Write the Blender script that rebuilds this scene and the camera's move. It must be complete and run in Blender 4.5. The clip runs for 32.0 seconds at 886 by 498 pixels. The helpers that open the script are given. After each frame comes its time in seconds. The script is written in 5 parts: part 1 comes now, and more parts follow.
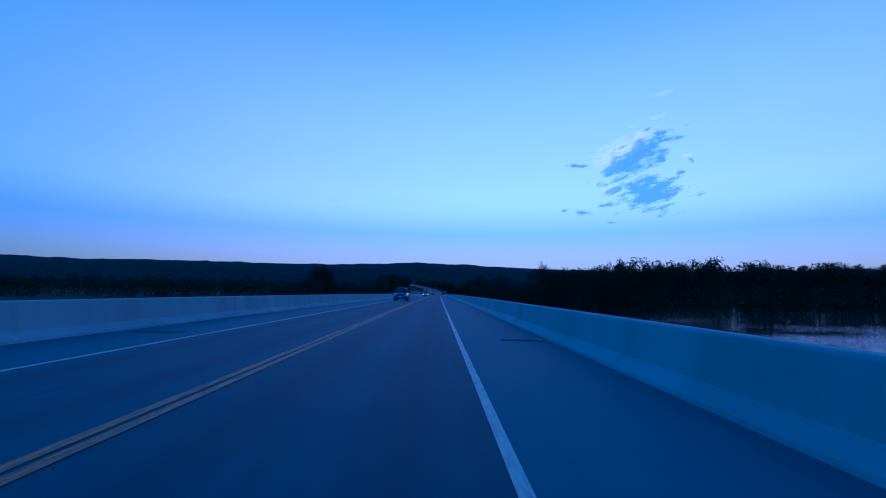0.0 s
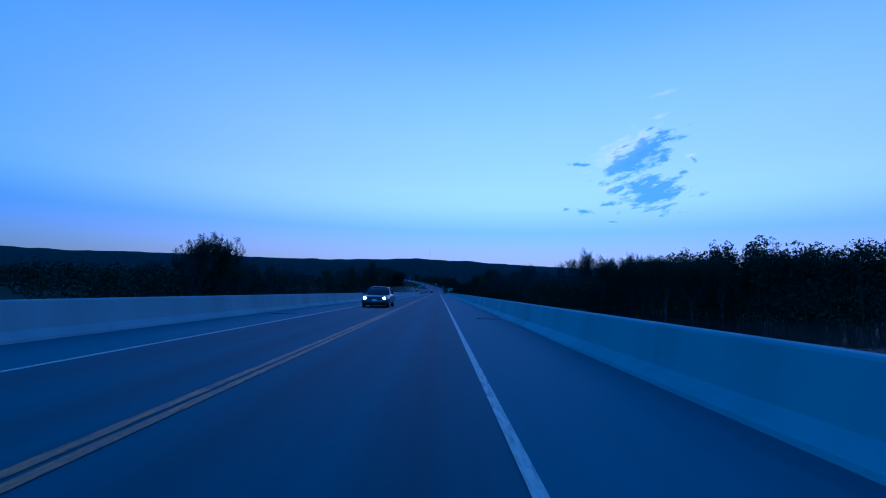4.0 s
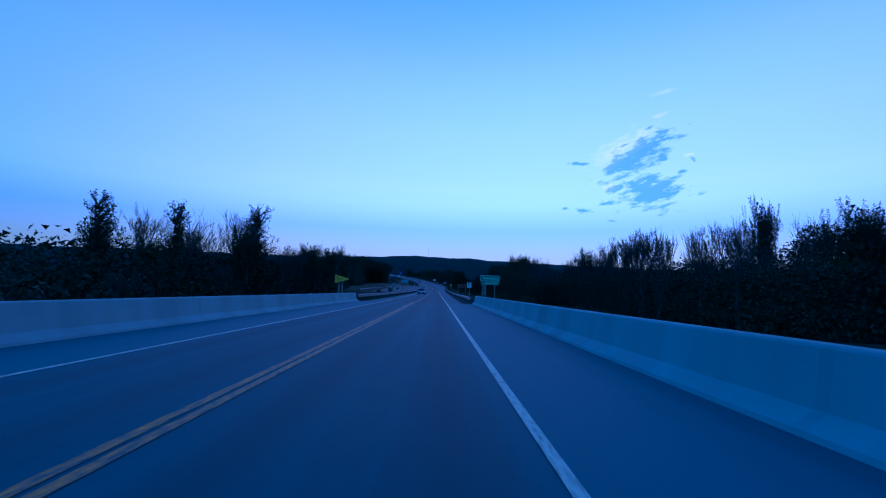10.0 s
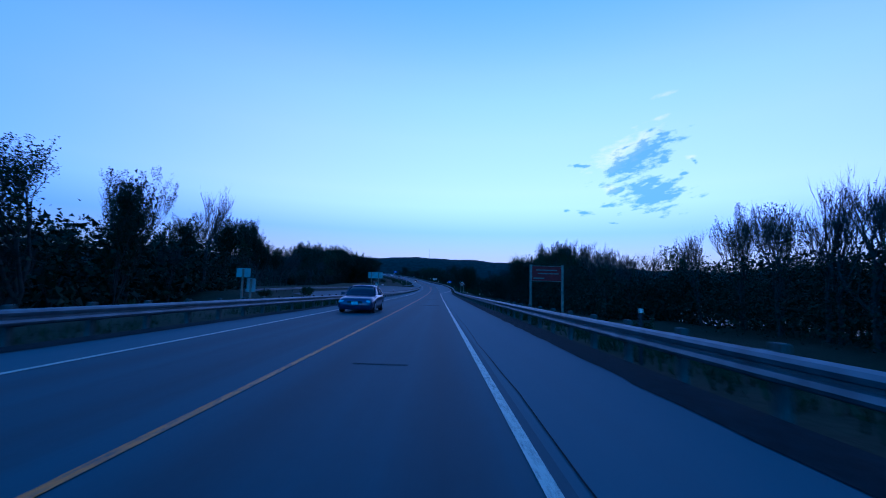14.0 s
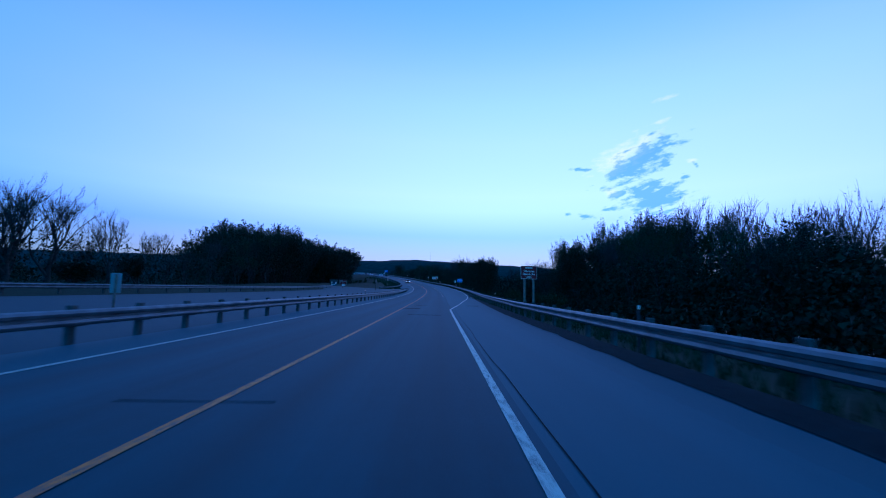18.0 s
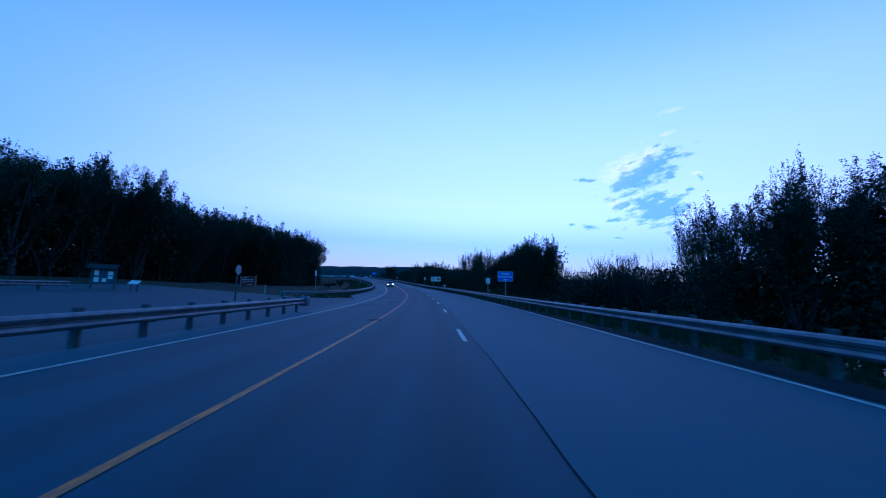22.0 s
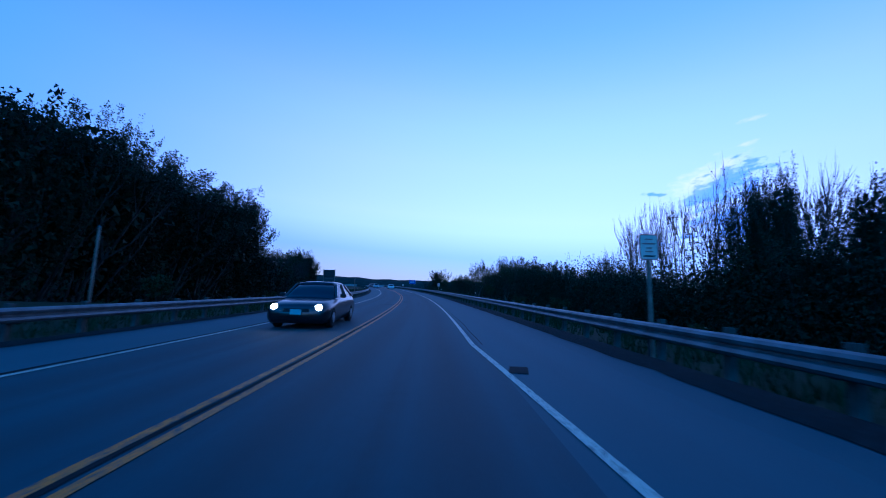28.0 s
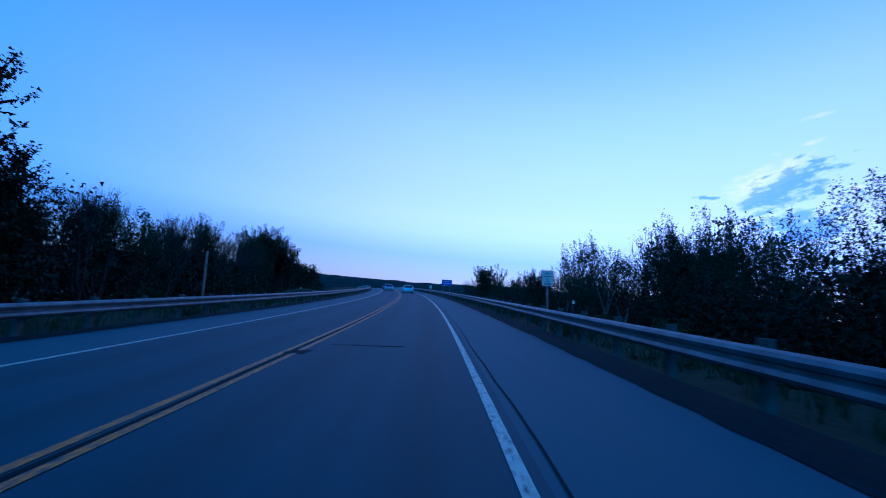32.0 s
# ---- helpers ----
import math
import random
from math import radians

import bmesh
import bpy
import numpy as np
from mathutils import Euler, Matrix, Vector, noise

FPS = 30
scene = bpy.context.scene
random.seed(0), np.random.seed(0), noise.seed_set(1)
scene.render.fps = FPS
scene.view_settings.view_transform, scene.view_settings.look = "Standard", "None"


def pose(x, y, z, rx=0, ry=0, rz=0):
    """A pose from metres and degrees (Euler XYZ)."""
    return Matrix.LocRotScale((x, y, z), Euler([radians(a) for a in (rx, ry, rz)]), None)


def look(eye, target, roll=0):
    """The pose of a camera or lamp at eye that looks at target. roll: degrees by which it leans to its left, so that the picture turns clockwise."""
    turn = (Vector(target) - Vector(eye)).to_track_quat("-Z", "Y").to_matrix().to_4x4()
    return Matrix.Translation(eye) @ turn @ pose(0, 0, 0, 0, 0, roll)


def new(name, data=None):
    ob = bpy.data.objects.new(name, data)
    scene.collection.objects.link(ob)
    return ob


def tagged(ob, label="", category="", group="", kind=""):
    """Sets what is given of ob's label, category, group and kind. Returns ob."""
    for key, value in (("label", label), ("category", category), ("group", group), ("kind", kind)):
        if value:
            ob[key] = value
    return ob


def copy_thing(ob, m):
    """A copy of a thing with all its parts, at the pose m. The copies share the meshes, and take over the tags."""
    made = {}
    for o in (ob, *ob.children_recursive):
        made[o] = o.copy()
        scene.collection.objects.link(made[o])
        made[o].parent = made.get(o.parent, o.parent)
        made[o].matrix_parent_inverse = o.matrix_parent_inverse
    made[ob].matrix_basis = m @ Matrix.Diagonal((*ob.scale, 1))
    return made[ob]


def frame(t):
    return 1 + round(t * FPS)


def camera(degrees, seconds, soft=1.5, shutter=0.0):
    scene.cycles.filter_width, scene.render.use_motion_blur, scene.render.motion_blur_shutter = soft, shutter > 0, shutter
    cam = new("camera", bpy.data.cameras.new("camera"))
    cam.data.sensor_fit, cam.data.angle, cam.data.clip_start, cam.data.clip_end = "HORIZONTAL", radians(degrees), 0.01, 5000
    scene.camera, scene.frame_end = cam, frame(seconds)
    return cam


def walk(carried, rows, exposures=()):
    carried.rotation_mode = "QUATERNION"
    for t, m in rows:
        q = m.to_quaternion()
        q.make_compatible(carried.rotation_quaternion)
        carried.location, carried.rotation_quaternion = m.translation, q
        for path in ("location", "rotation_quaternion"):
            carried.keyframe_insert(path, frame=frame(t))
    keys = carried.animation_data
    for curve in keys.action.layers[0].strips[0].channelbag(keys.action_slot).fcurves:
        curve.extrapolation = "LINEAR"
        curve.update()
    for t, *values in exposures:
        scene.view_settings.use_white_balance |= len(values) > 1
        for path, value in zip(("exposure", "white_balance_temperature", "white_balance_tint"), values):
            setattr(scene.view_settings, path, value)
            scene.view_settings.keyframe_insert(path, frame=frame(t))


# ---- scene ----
# the camera rides on a windscreen, 1.24 m over the right lane
cam = camera(93.98, 32.0, soft=1.05, shutter=0.2)
PATH = [
    (0.0, pose(0.000, 0.000, 0.000, 95.484, -0.903, -0.612)),
    (0.5, pose(-0.000, 14.065, -0.087, 95.425, -0.976, -0.606)),
    (1.0, pose(-0.002, 28.080, -0.193, 95.349, -1.066, -0.602)),
    (1.5, pose(-0.003, 42.047, -0.315, 95.277, -1.129, -0.605)),
    (2.0, pose(-0.003, 55.964, -0.454, 95.216, -1.197, -0.606)),
    (2.5, pose(-0.003, 69.832, -0.604, 95.184, -1.301, -0.598)),
    (3.0, pose(-0.005, 83.651, -0.760, 95.162, -1.408, -0.583)),
    (3.5, pose(-0.013, 97.421, -0.921, 95.132, -1.489, -0.554)),
    (4.0, pose(-0.027, 111.142, -1.089, 95.108, -1.563, -0.519)),
    (4.5, pose(-0.049, 124.738, -1.259, 95.106, -1.650, -0.488)),
    (5.0, pose(-0.079, 138.131, -1.426, 95.107, -1.716, -0.446)),
    (5.5, pose(-0.121, 151.324, -1.592, 95.093, -1.723, -0.376)),
    (6.0, pose(-0.179, 164.314, -1.760, 95.073, -1.703, -0.304)),
    (6.5, pose(-0.251, 177.103, -1.930, 95.051, -1.676, -0.241)),
    (7.0, pose(-0.333, 189.691, -2.102, 95.025, -1.644, -0.217)),
    (7.5, pose(-0.409, 202.076, -2.278, 94.989, -1.613, -0.274)),
    (8.0, pose(-0.467, 214.260, -2.458, 94.961, -1.591, -0.375)),
    (8.5, pose(-0.498, 226.233, -2.638, 94.961, -1.593, -0.513)),
    (9.0, pose(-0.501, 237.985, -2.813, 94.971, -1.600, -0.634)),
    (9.5, pose(-0.489, 249.515, -2.985, 94.970, -1.586, -0.663)),
    (10.0, pose(-0.476, 260.825, -3.152, 94.975, -1.583, -0.652)),
    (10.5, pose(-0.466, 271.913, -3.314, 94.999, -1.627, -0.632)),
    (11.0, pose(-0.462, 282.780, -3.467, 95.026, -1.678, -0.600)),
    (11.5, pose(-0.465, 293.426, -3.614, 95.042, -1.716, -0.554)),
    (12.0, pose(-0.476, 303.851, -3.754, 95.061, -1.723, -0.519)),
    (12.5, pose(-0.489, 314.161, -3.889, 95.093, -1.650, -0.534)),
    (13.0, pose(-0.498, 324.463, -4.016, 95.139, -1.570, -0.547)),
    (13.5, pose(-0.511, 334.757, -4.132, 95.216, -1.567, -0.510)),
    (14.0, pose(-0.532, 345.044, -4.233, 95.290, -1.568, -0.457)),
    (14.5, pose(-0.562, 355.322, -4.325, 95.327, -1.511, -0.406)),
    (15.0, pose(-0.603, 365.592, -4.411, 95.356, -1.454, -0.355)),
    (15.5, pose(-0.652, 375.854, -4.491, 95.391, -1.432, -0.305)),
    (16.0, pose(-0.709, 386.108, -4.563, 95.441, -1.441, -0.272)),
    (16.5, pose(-0.769, 396.321, -4.623, 95.533, -1.507, -0.287)),
    (17.0, pose(-0.824, 406.457, -4.665, 95.635, -1.570, -0.308)),
    (17.5, pose(-0.877, 416.518, -4.690, 95.718, -1.564, -0.302)),
    (18.0, pose(-0.934, 426.503, -4.701, 95.800, -1.539, -0.277)),
    (18.5, pose(-0.997, 436.412, -4.697, 95.886, -1.525, -0.219)),
    (19.0, pose(-1.071, 446.246, -4.678, 95.983, -1.527, -0.159)),
    (19.5, pose(-1.154, 456.003, -4.641, 96.096, -1.547, -0.123)),
    (20.0, pose(-1.241, 465.685, -4.584, 96.234, -1.627, -0.106)),
    (20.5, pose(-1.326, 475.249, -4.500, 96.419, -1.832, -0.137)),
    (21.0, pose(-1.407, 484.655, -4.387, 96.612, -2.086, -0.149)),
    (21.5, pose(-1.490, 493.903, -4.247, 96.772, -2.322, -0.118)),
    (22.0, pose(-1.587, 502.993, -4.086, 96.925, -2.577, 0.061)),
    (22.5, pose(-1.735, 511.923, -3.903, 97.085, -2.886, 0.539)),
    (23.0, pose(-1.972, 520.693, -3.700, 97.247, -3.191, 1.198)),
    (23.5, pose(-2.317, 529.301, -3.477, 97.416, -3.446, 2.016)),
    (24.0, pose(-2.784, 537.744, -3.233, 97.580, -3.652, 2.863)),
    (24.5, pose(-3.360, 546.066, -2.969, 97.728, -3.774, 3.567)),
    (25.0, pose(-4.030, 554.314, -2.688, 97.869, -3.863, 4.230)),
    (25.5, pose(-4.792, 562.485, -2.389, 98.012, -3.963, 4.902)),
    (26.0, pose(-5.644, 570.579, -2.072, 98.146, -4.051, 5.567)),
    (26.5, pose(-6.584, 578.594, -1.741, 98.259, -4.108, 6.231)),
    (27.0, pose(-7.608, 586.530, -1.398, 98.368, -4.163, 6.874)),
    (27.5, pose(-8.709, 594.388, -1.042, 98.490, -4.240, 7.462)),
    (28.0, pose(-9.881, 602.166, -0.672, 98.611, -4.335, 8.040)),
    (28.5, pose(-11.116, 609.813, -0.291, 98.728, -4.459, 8.646)),
    (29.0, pose(-12.406, 617.277, 0.095, 98.828, -4.602, 9.266)),
    (29.5, pose(-13.749, 624.559, 0.483, 98.900, -4.762, 9.898)),
    (30.0, pose(-15.141, 631.658, 0.869, 98.933, -4.923, 10.549)),
    (30.5, pose(-16.583, 638.573, 1.245, 98.902, -5.055, 11.233)),
    (31.0, pose(-18.071, 645.304, 1.606, 98.843, -5.198, 11.935)),
    (31.5, pose(-19.609, 651.850, 1.952, 98.781, -5.416, 12.736)),
    (32.0, pose(-21.193, 658.210, 2.281, 98.729, -5.601, 13.364)),
]
EXPOSURES = [(0.0, 1.16, 4330, 5), (8.0, 1.21, 4330, 5), (13.0, 1.52, 4680, 6), (24.0, 1.58, 4940, 5), (32.0, 1.58, 4940, 5)]
walk(cam, PATH, EXPOSURES)

# ---------------------------------------------------------------- sky and light
def sky():
    w = bpy.data.worlds.new("dusk_sky")
    scene.world = w
    w.use_nodes = True
    nt = w.node_tree
    nt.nodes.clear()
    N, L = nt.nodes.new, nt.links.new

    def op(kind, a, b=0.0, c=0.0):
        m = N("ShaderNodeMath")
        m.operation = kind
        for s, v in zip(m.inputs, (a, b, c)):
            if isinstance(v, (int, float)):
                s.default_value = v
            else:
                L(v, s)
        return m.outputs[0]

    def mixc(fac, a, b, mode="MIX"):
        m = N("ShaderNodeMix")
        m.data_type, m.blend_type = "RGBA", mode
        for s, v in ((m.inputs[0], fac), (m.inputs[6], a), (m.inputs[7], b)):
            if isinstance(v, (int, float)):
                s.default_value = v
            elif isinstance(v, tuple):
                s.default_value = (*v, 1)
            else:
                L(v, s)
        return m.outputs[2]

    out, bg = N("ShaderNodeOutputWorld"), N("ShaderNodeBackground")
    st = N("ShaderNodeTexSky")
    st.sky_type, st.sun_disc = "NISHITA", False
    st.sun_elevation, st.sun_rotation = SUN_UP, SUN_ROUND
    st.altitude, st.air_density, st.dust_density, st.ozone_density = 200, 1.0, 0.0, 3.0
    tc, sep = N("ShaderNodeTexCoord"), N("ShaderNodeSeparateXYZ")
    L(tc.outputs["Generated"], sep.inputs[0])
    x, y, z = sep.outputs
    az = op("MULTIPLY", op("ARCTAN2", x, y), 57.2958)
    el = op("MULTIPLY", op("ARCSINE", z), 57.2958)
    # a dusky mauve band low over the horizon
    low = op("POWER", op("MAXIMUM", 0.0, op("SUBTRACT", 1.0, op("DIVIDE", op("ABSOLUTE", el), 25.0))), 1.15)
    col = mixc(1.0, st.outputs[0], SKY_TINT, "MULTIPLY")
    col = mixc(op("MULTIPLY", low, 0.95), col, mixc(1.0, col, LOW_TINT, "MULTIPLY"))
    # bluest over the haze, palest in the afterglow above it, deep overhead
    band_ = N("ShaderNodeValToRGB")
    e = band_.color_ramp.elements
    while len(e) < len(SKY_BANDS):
        e.new(0.5)
    for step, (deg, tint) in zip(e, SKY_BANDS):
        step.position, step.color = deg / 90.0, (*(v / 2 for v in tint), 1)
    L(op("DIVIDE", op("MAXIMUM", el, 0.0), 90.0), band_.inputs[0])
    col = mixc(1.0, mixc(1.0, col, band_.outputs[0], "MULTIPLY"), (2.0, 2.0, 2.0), "MULTIPLY")
    # darker and bluer away from the afterglow ahead
    glow_dir = N("ShaderNodeVectorMath")
    glow_dir.operation = "DOT_PRODUCT"
    L(tc.outputs["Generated"], glow_dir.inputs[0])
    glow_dir.inputs[1].default_value = GLOW_WAY
    turned = op("MULTIPLY", op("ARCCOSINE", glow_dir.outputs["Value"]), 57.2958)
    away = N("ShaderNodeMapRange")
    away.interpolation_type = "SMOOTHSTEP"
    away.inputs["From Min"].default_value, away.inputs["From Max"].default_value = 30.0, 108.0
    L(turned, away.inputs["Value"])
    col = mixc(away.outputs[0], col, mixc(1.0, col, AWAY_TINT, "MULTIPLY"))
    near = op("MAXIMUM", 0.0, op("SUBTRACT", 1.0, op("DIVIDE", op("ABSOLUTE", el), 11.0)))
    col = mixc(near, col, mixc(1.0, col, HAZE_TINT, "MULTIPLY"))
    # one group of evening clouds in the south-east
    nz = N("ShaderNodeTexNoise")
    nz.inputs["Scale"].default_value, nz.inputs["Detail"].default_value, nz.inputs["Roughness"].default_value = 1.0, 8, 0.62
    comb = N("ShaderNodeCombineXYZ")
    L(op("MULTIPLY", az, 0.5), comb.inputs[0])
    L(op("MULTIPLY", op("SUBTRACT", el, op("MULTIPLY", az, 0.2)), 1.25), comb.inputs[1])
    L(comb.outputs[0], nz.inputs["Vector"])
    grain = nz.outputs["Fac"]

    def puffs(rows):
        best = None
        for i, (a0, e0, ra, re, skew) in enumerate(rows):
            de = op("SUBTRACT", el, e0)
            da = op("SUBTRACT", op("SUBTRACT", az, a0), op("MULTIPLY", de, skew))
            d = op("SQRT", op("ADD", op("POWER", op("ABSOLUTE", op("DIVIDE", da, ra)), 2.0), op("POWER", op("ABSOLUTE", op("DIVIDE", de, re)), 2.0)))
            m = op("SUBTRACT", 1.0 if i < 2 else 0.72, d)
            best = m if best is None else op("MAXIMUM", best, m)
        return best
    body = puffs([(25.81, 16.5, 3.7, 3.2, 1.0), (27.4, 12.3, 4.5, 2.5, -0.14), (23.38, 12.85, 2.15, 0.91, 0.62), (22.9, 11.1, 2.26, 0.64, -0.1), (19.55, 10.18, 1.99, 0.51, -0.98), (16.97, 10.55, 0.73, 0.42, -0.14), (18.46, 16.31, 2.43, 0.43, -2.05), (28.85, 16.06, 1.08, 0.46, 0.32), (32.08, 15.63, 0.54, 0.6, -0.39), (30.83, 14.31, 1.04, 0.37, 0.31), (27.39, 19.88, 0.86, 0.51, 0.73), (28.38, 19.25, 0.83, 0.29, -0.0), (22.61, 8.82, 0.88, 0.25, -0.81)])
    dens = op("MULTIPLY", op("ADD", op("MULTIPLY", op("MAXIMUM", body, -1.0), 1.2), op("SUBTRACT", op("MULTIPLY", grain, 3.6), 1.9)), 1.9)
    dens = op("MINIMUM", op("MAXIMUM", dens, 0.0), 1.0)
    veil = op("MULTIPLY", op("MAXIMUM", op("ADD", puffs([(24.12, 17.73, 3.4, 2.92, 1.13), (26.37, 19.04, 2.06, 1.47, 1.1), (31.64, 16.22, 1.21, 0.55, -0.89), (22.57, 13.14, 1.81, 1.12, 0.11), (29.17, 23.6, 2.0, 0.5, 2.26), (28.09, 21.06, 1.47, 0.54, 1.78)]), op("SUBTRACT", op("MULTIPLY", grain, 2.6), 1.4)), 0.0), 1.2)
    veil = op("MINIMUM", veil, 0.8)
    col = mixc(veil, col, mixc(1.0, col, (1.45, 1.12, 1.02), "MULTIPLY"))
    col = mixc(op("MULTIPLY", dens, 0.9), col, mixc(1.0, col, (0.32, 0.54, 0.86), "MULTIPLY"))
    L(col, bg.inputs[0])
    bg.inputs[1].default_value = 0.15
    L(bg.outputs[0], out.inputs[0])


SUN_UP, SUN_ROUND = radians(9.0), radians(195)
SKY_TINT, LOW_TINT, HAZE_TINT = (1.27, 0.84, 1.0), (0.62, 0.5, 0.55), (0.2, 0.33, 0.42)
SKY_BANDS = [(0, (0.95, 0.9, 0.86)), (4.5, (0.78, 0.82, 0.88)), (7.5, (0.58, 0.74, 0.95)), (9.5, (0.74, 0.83, 1.0)), (13, (0.96, 0.95, 1.0)), (20, (1.08, 1.03, 1.02)), (28, (1.06, 1.08, 1.08)), (36, (0.82, 1.07, 1.1)), (70, (0.4, 1.0, 1.2))]
GLOW_WAY = (math.sin(radians(13)) * math.cos(radians(9)), math.cos(radians(13)) * math.cos(radians(9)), math.sin(radians(9)))
AWAY_TINT = (0.08, 0.74, 1.0)
sky()
lamp = bpy.data.lights.new("low_sun", "SUN")
lamp.energy, lamp.angle, lamp.color = 0.02, radians(25), (1.0, 0.86, 0.8)
new("low_sun", lamp).matrix_world = look((0, 0, 60), (-12, 60, 48))


# ---------------------------------------------------------------- materials
class Mat:
    """A small builder of node materials."""
    def __init__(self, name, rough=0.8, metal=0.0, spec=0.3):
        self.m = bpy.data.materials.new(name)
        self.m.use_nodes = True
        self.t = self.m.node_tree
        self.b = self.t.nodes["Principled BSDF"]
        self.b.inputs["Roughness"].default_value = rough
        self.b.inputs["Metallic"].default_value = metal
        self.b.inputs["Specular IOR Level"].default_value = spec
        self.co = self.n("ShaderNodeTexCoord").outputs["Object"]
    def n(self, kind, **kw):
        nd = self.t.nodes.new(kind)
        for k, v in kw.items():
            nd.inputs[k.replace("_", " ")].default_value = v
        return nd
    def link(self, a, b):
        self.t.links.new(a, b)
    def noise(self, scale, detail=4, vec=None, stretch=None):
        v = vec or self.co
        if stretch:
            mp = self.n("ShaderNodeMapping")
            mp.inputs["Scale"].default_value = stretch
            self.link(v, mp.inputs["Vector"])
            v = mp.outputs[0]
        nd = self.n("ShaderNodeTexNoise", Scale=scale, Detail=detail)
        self.link(v, nd.inputs["Vector"])
        return nd.outputs["Fac"]
    def ramp(self, fac, *stops):
        r = self.n("ShaderNodeValToRGB")
        e = r.color_ramp.elements
        while len(e) < len(stops):
            e.new(0.5)
        for el, (p, c) in zip(e, stops):
            el.position, el.color = p, (*c, 1)
        self.link(fac, r.inputs[0])
        return r.outputs[0]
    def mix(self, fac, a, b, mode="MIX"):
        m = self.n("ShaderNodeMix")
        m.data_type, m.blend_type = "RGBA", mode
        for s, v in ((m.inputs[0], fac), (m.inputs[6], a), (m.inputs[7], b)):
            if isinstance(v, (int, float)):
                s.default_value = v
            elif isinstance(v, tuple):
                s.default_value = (*v, 1)
            else:
                self.link(v, s)
        return m.outputs[2]
    def math(self, op, a, b=0.0, c=0.0):
        m = self.n("ShaderNodeMath")
        m.operation = op
        for s, v in zip(m.inputs, (a, b, c)):
            if isinstance(v, (int, float)):
                s.default_value = v
            else:
                self.link(v, s)
        return m.outputs[0]
    def color(self, c):
        if isinstance(c, tuple):
            self.b.inputs["Base Color"].default_value = (*c, 1)
        else:
            self.link(c, self.b.inputs["Base Color"])
        return self
    def bump(self, fac, dist=0.01, strength=0.4):
        bp = self.n("ShaderNodeBump", Strength=strength, Distance=dist)
        self.link(fac, bp.inputs["Height"])
        self.link(bp.outputs[0], self.b.inputs["Normal"])
        return self


def plain(name, c, rough=0.6, metal=0.0, vary=0.25, scale=6.0, spec=0.3):
    """Paint, metal or timber with a little unevenness."""
    k = Mat(name, rough, metal, spec)
    lo, hi = tuple(v * (1 - vary) for v in c), tuple(min(1, v * (1 + vary)) for v in c)
    k.color(k.ramp(k.noise(scale, 5), (0.35, lo), (0.7, hi)))
    return k.m


def uvxy(k):
    sep = k.n("ShaderNodeSeparateXYZ")
    k.link(k.n("ShaderNodeTexCoord").outputs["UV"], sep.inputs[0])
    return sep.outputs[0], sep.outputs[1]


def asphalt(name, base, worn, lanes=True):
    k = Mat(name, 0.78, 0, 0.35)
    fine, mid, big = k.noise(38, 3), k.noise(1.1, 5), k.noise(0.09, 4, stretch=(1, 0.25, 1))
    c = k.ramp(fine, (0.3, tuple(v * 0.75 for v in base)), (0.72, tuple(v * 1.3 for v in base)))
    c = k.mix(k.math("MULTIPLY", mid, 0.55), c, worn)
    c = k.mix(k.math("MULTIPLY", k.ramp(k.noise(5.5, 6), (0.45, (0, 0, 0)), (0.62, (1, 1, 1))), 0.3), c, tuple(v * 0.7 for v in base))
    c = k.mix(k.math("MULTIPLY", big, 0.5), c, tuple(v * 0.7 for v in base))
    if lanes:
        u, v = uvxy(k)
        # long streaks that the traffic leaves
        cb = k.n("ShaderNodeCombineXYZ")
        k.link(k.math("MULTIPLY", u, 2.1), cb.inputs[0])
        k.link(k.math("MULTIPLY", v, 0.045), cb.inputs[1])
        streak = k.ramp(k.noise(1.0, 6, cb.outputs[0]), (0.36, (0, 0, 0)), (0.66, (1, 1, 1)))
        c = k.mix(k.math("MULTIPLY", streak, 0.45), c, tuple(x * 1.25 for x in worn))
        # dark wheel tracks in each lane, lighter shoulders
        off = k.math("ABSOLUTE", k.math("SUBTRACT", k.math("ABSOLUTE", k.math("SUBTRACT", k.math("ABSOLUTE", u), 1.68)), 0.8))
        wheel = k.math("MAXIMUM", 0.0, k.math("SUBTRACT", 1.0, k.math("MULTIPLY", off, 1.9)))
        c = k.mix(k.math("MULTIPLY", wheel, k.math("ADD", 0.35, k.math("MULTIPLY", streak, 0.35))), c, tuple(x * 0.5 for x in base))
        sh = k.math("MULTIPLY", k.math("GREATER_THAN", k.math("ABSOLUTE", u), 3.31), 0.6)
        gut = k.math("MULTIPLY", k.math("GREATER_THAN", k.math("ADD", k.math("ABSOLUTE", u), k.math("MULTIPLY", k.noise(1.7, 4), 0.3)), 5.45), 0.6)
        c = k.mix(gut, c, tuple(x * 0.4 for x in base))
        c = k.mix(sh, c, tuple(min(1, x * y) for x, y in zip(worn, (2.3, 1.5, 1.4))))
    k.color(c)
    k.bump(fine, 0.006, 0.5)
    return k.m


def concrete(name, c):
    k = Mat(name, 0.85, 0, 0.25)
    st = k.noise(0.8, 6, stretch=(1, 1, 0.15))
    c1 = k.ramp(st, (0.3, tuple(v * 0.6 for v in c)), (0.68, c))
    c1 = k.mix(k.math("MULTIPLY", k.noise(0.12, 3), 0.4), c1, tuple(v * 0.75 for v in c))
    c1 = k.mix(0.25, c1, k.ramp(k.noise(30, 3), (0.3, tuple(v * 0.6 for v in c)), (0.7, c)))
    k.color(c1)
    k.bump(k.noise(14, 5), 0.004, 0.3)
    return k.m


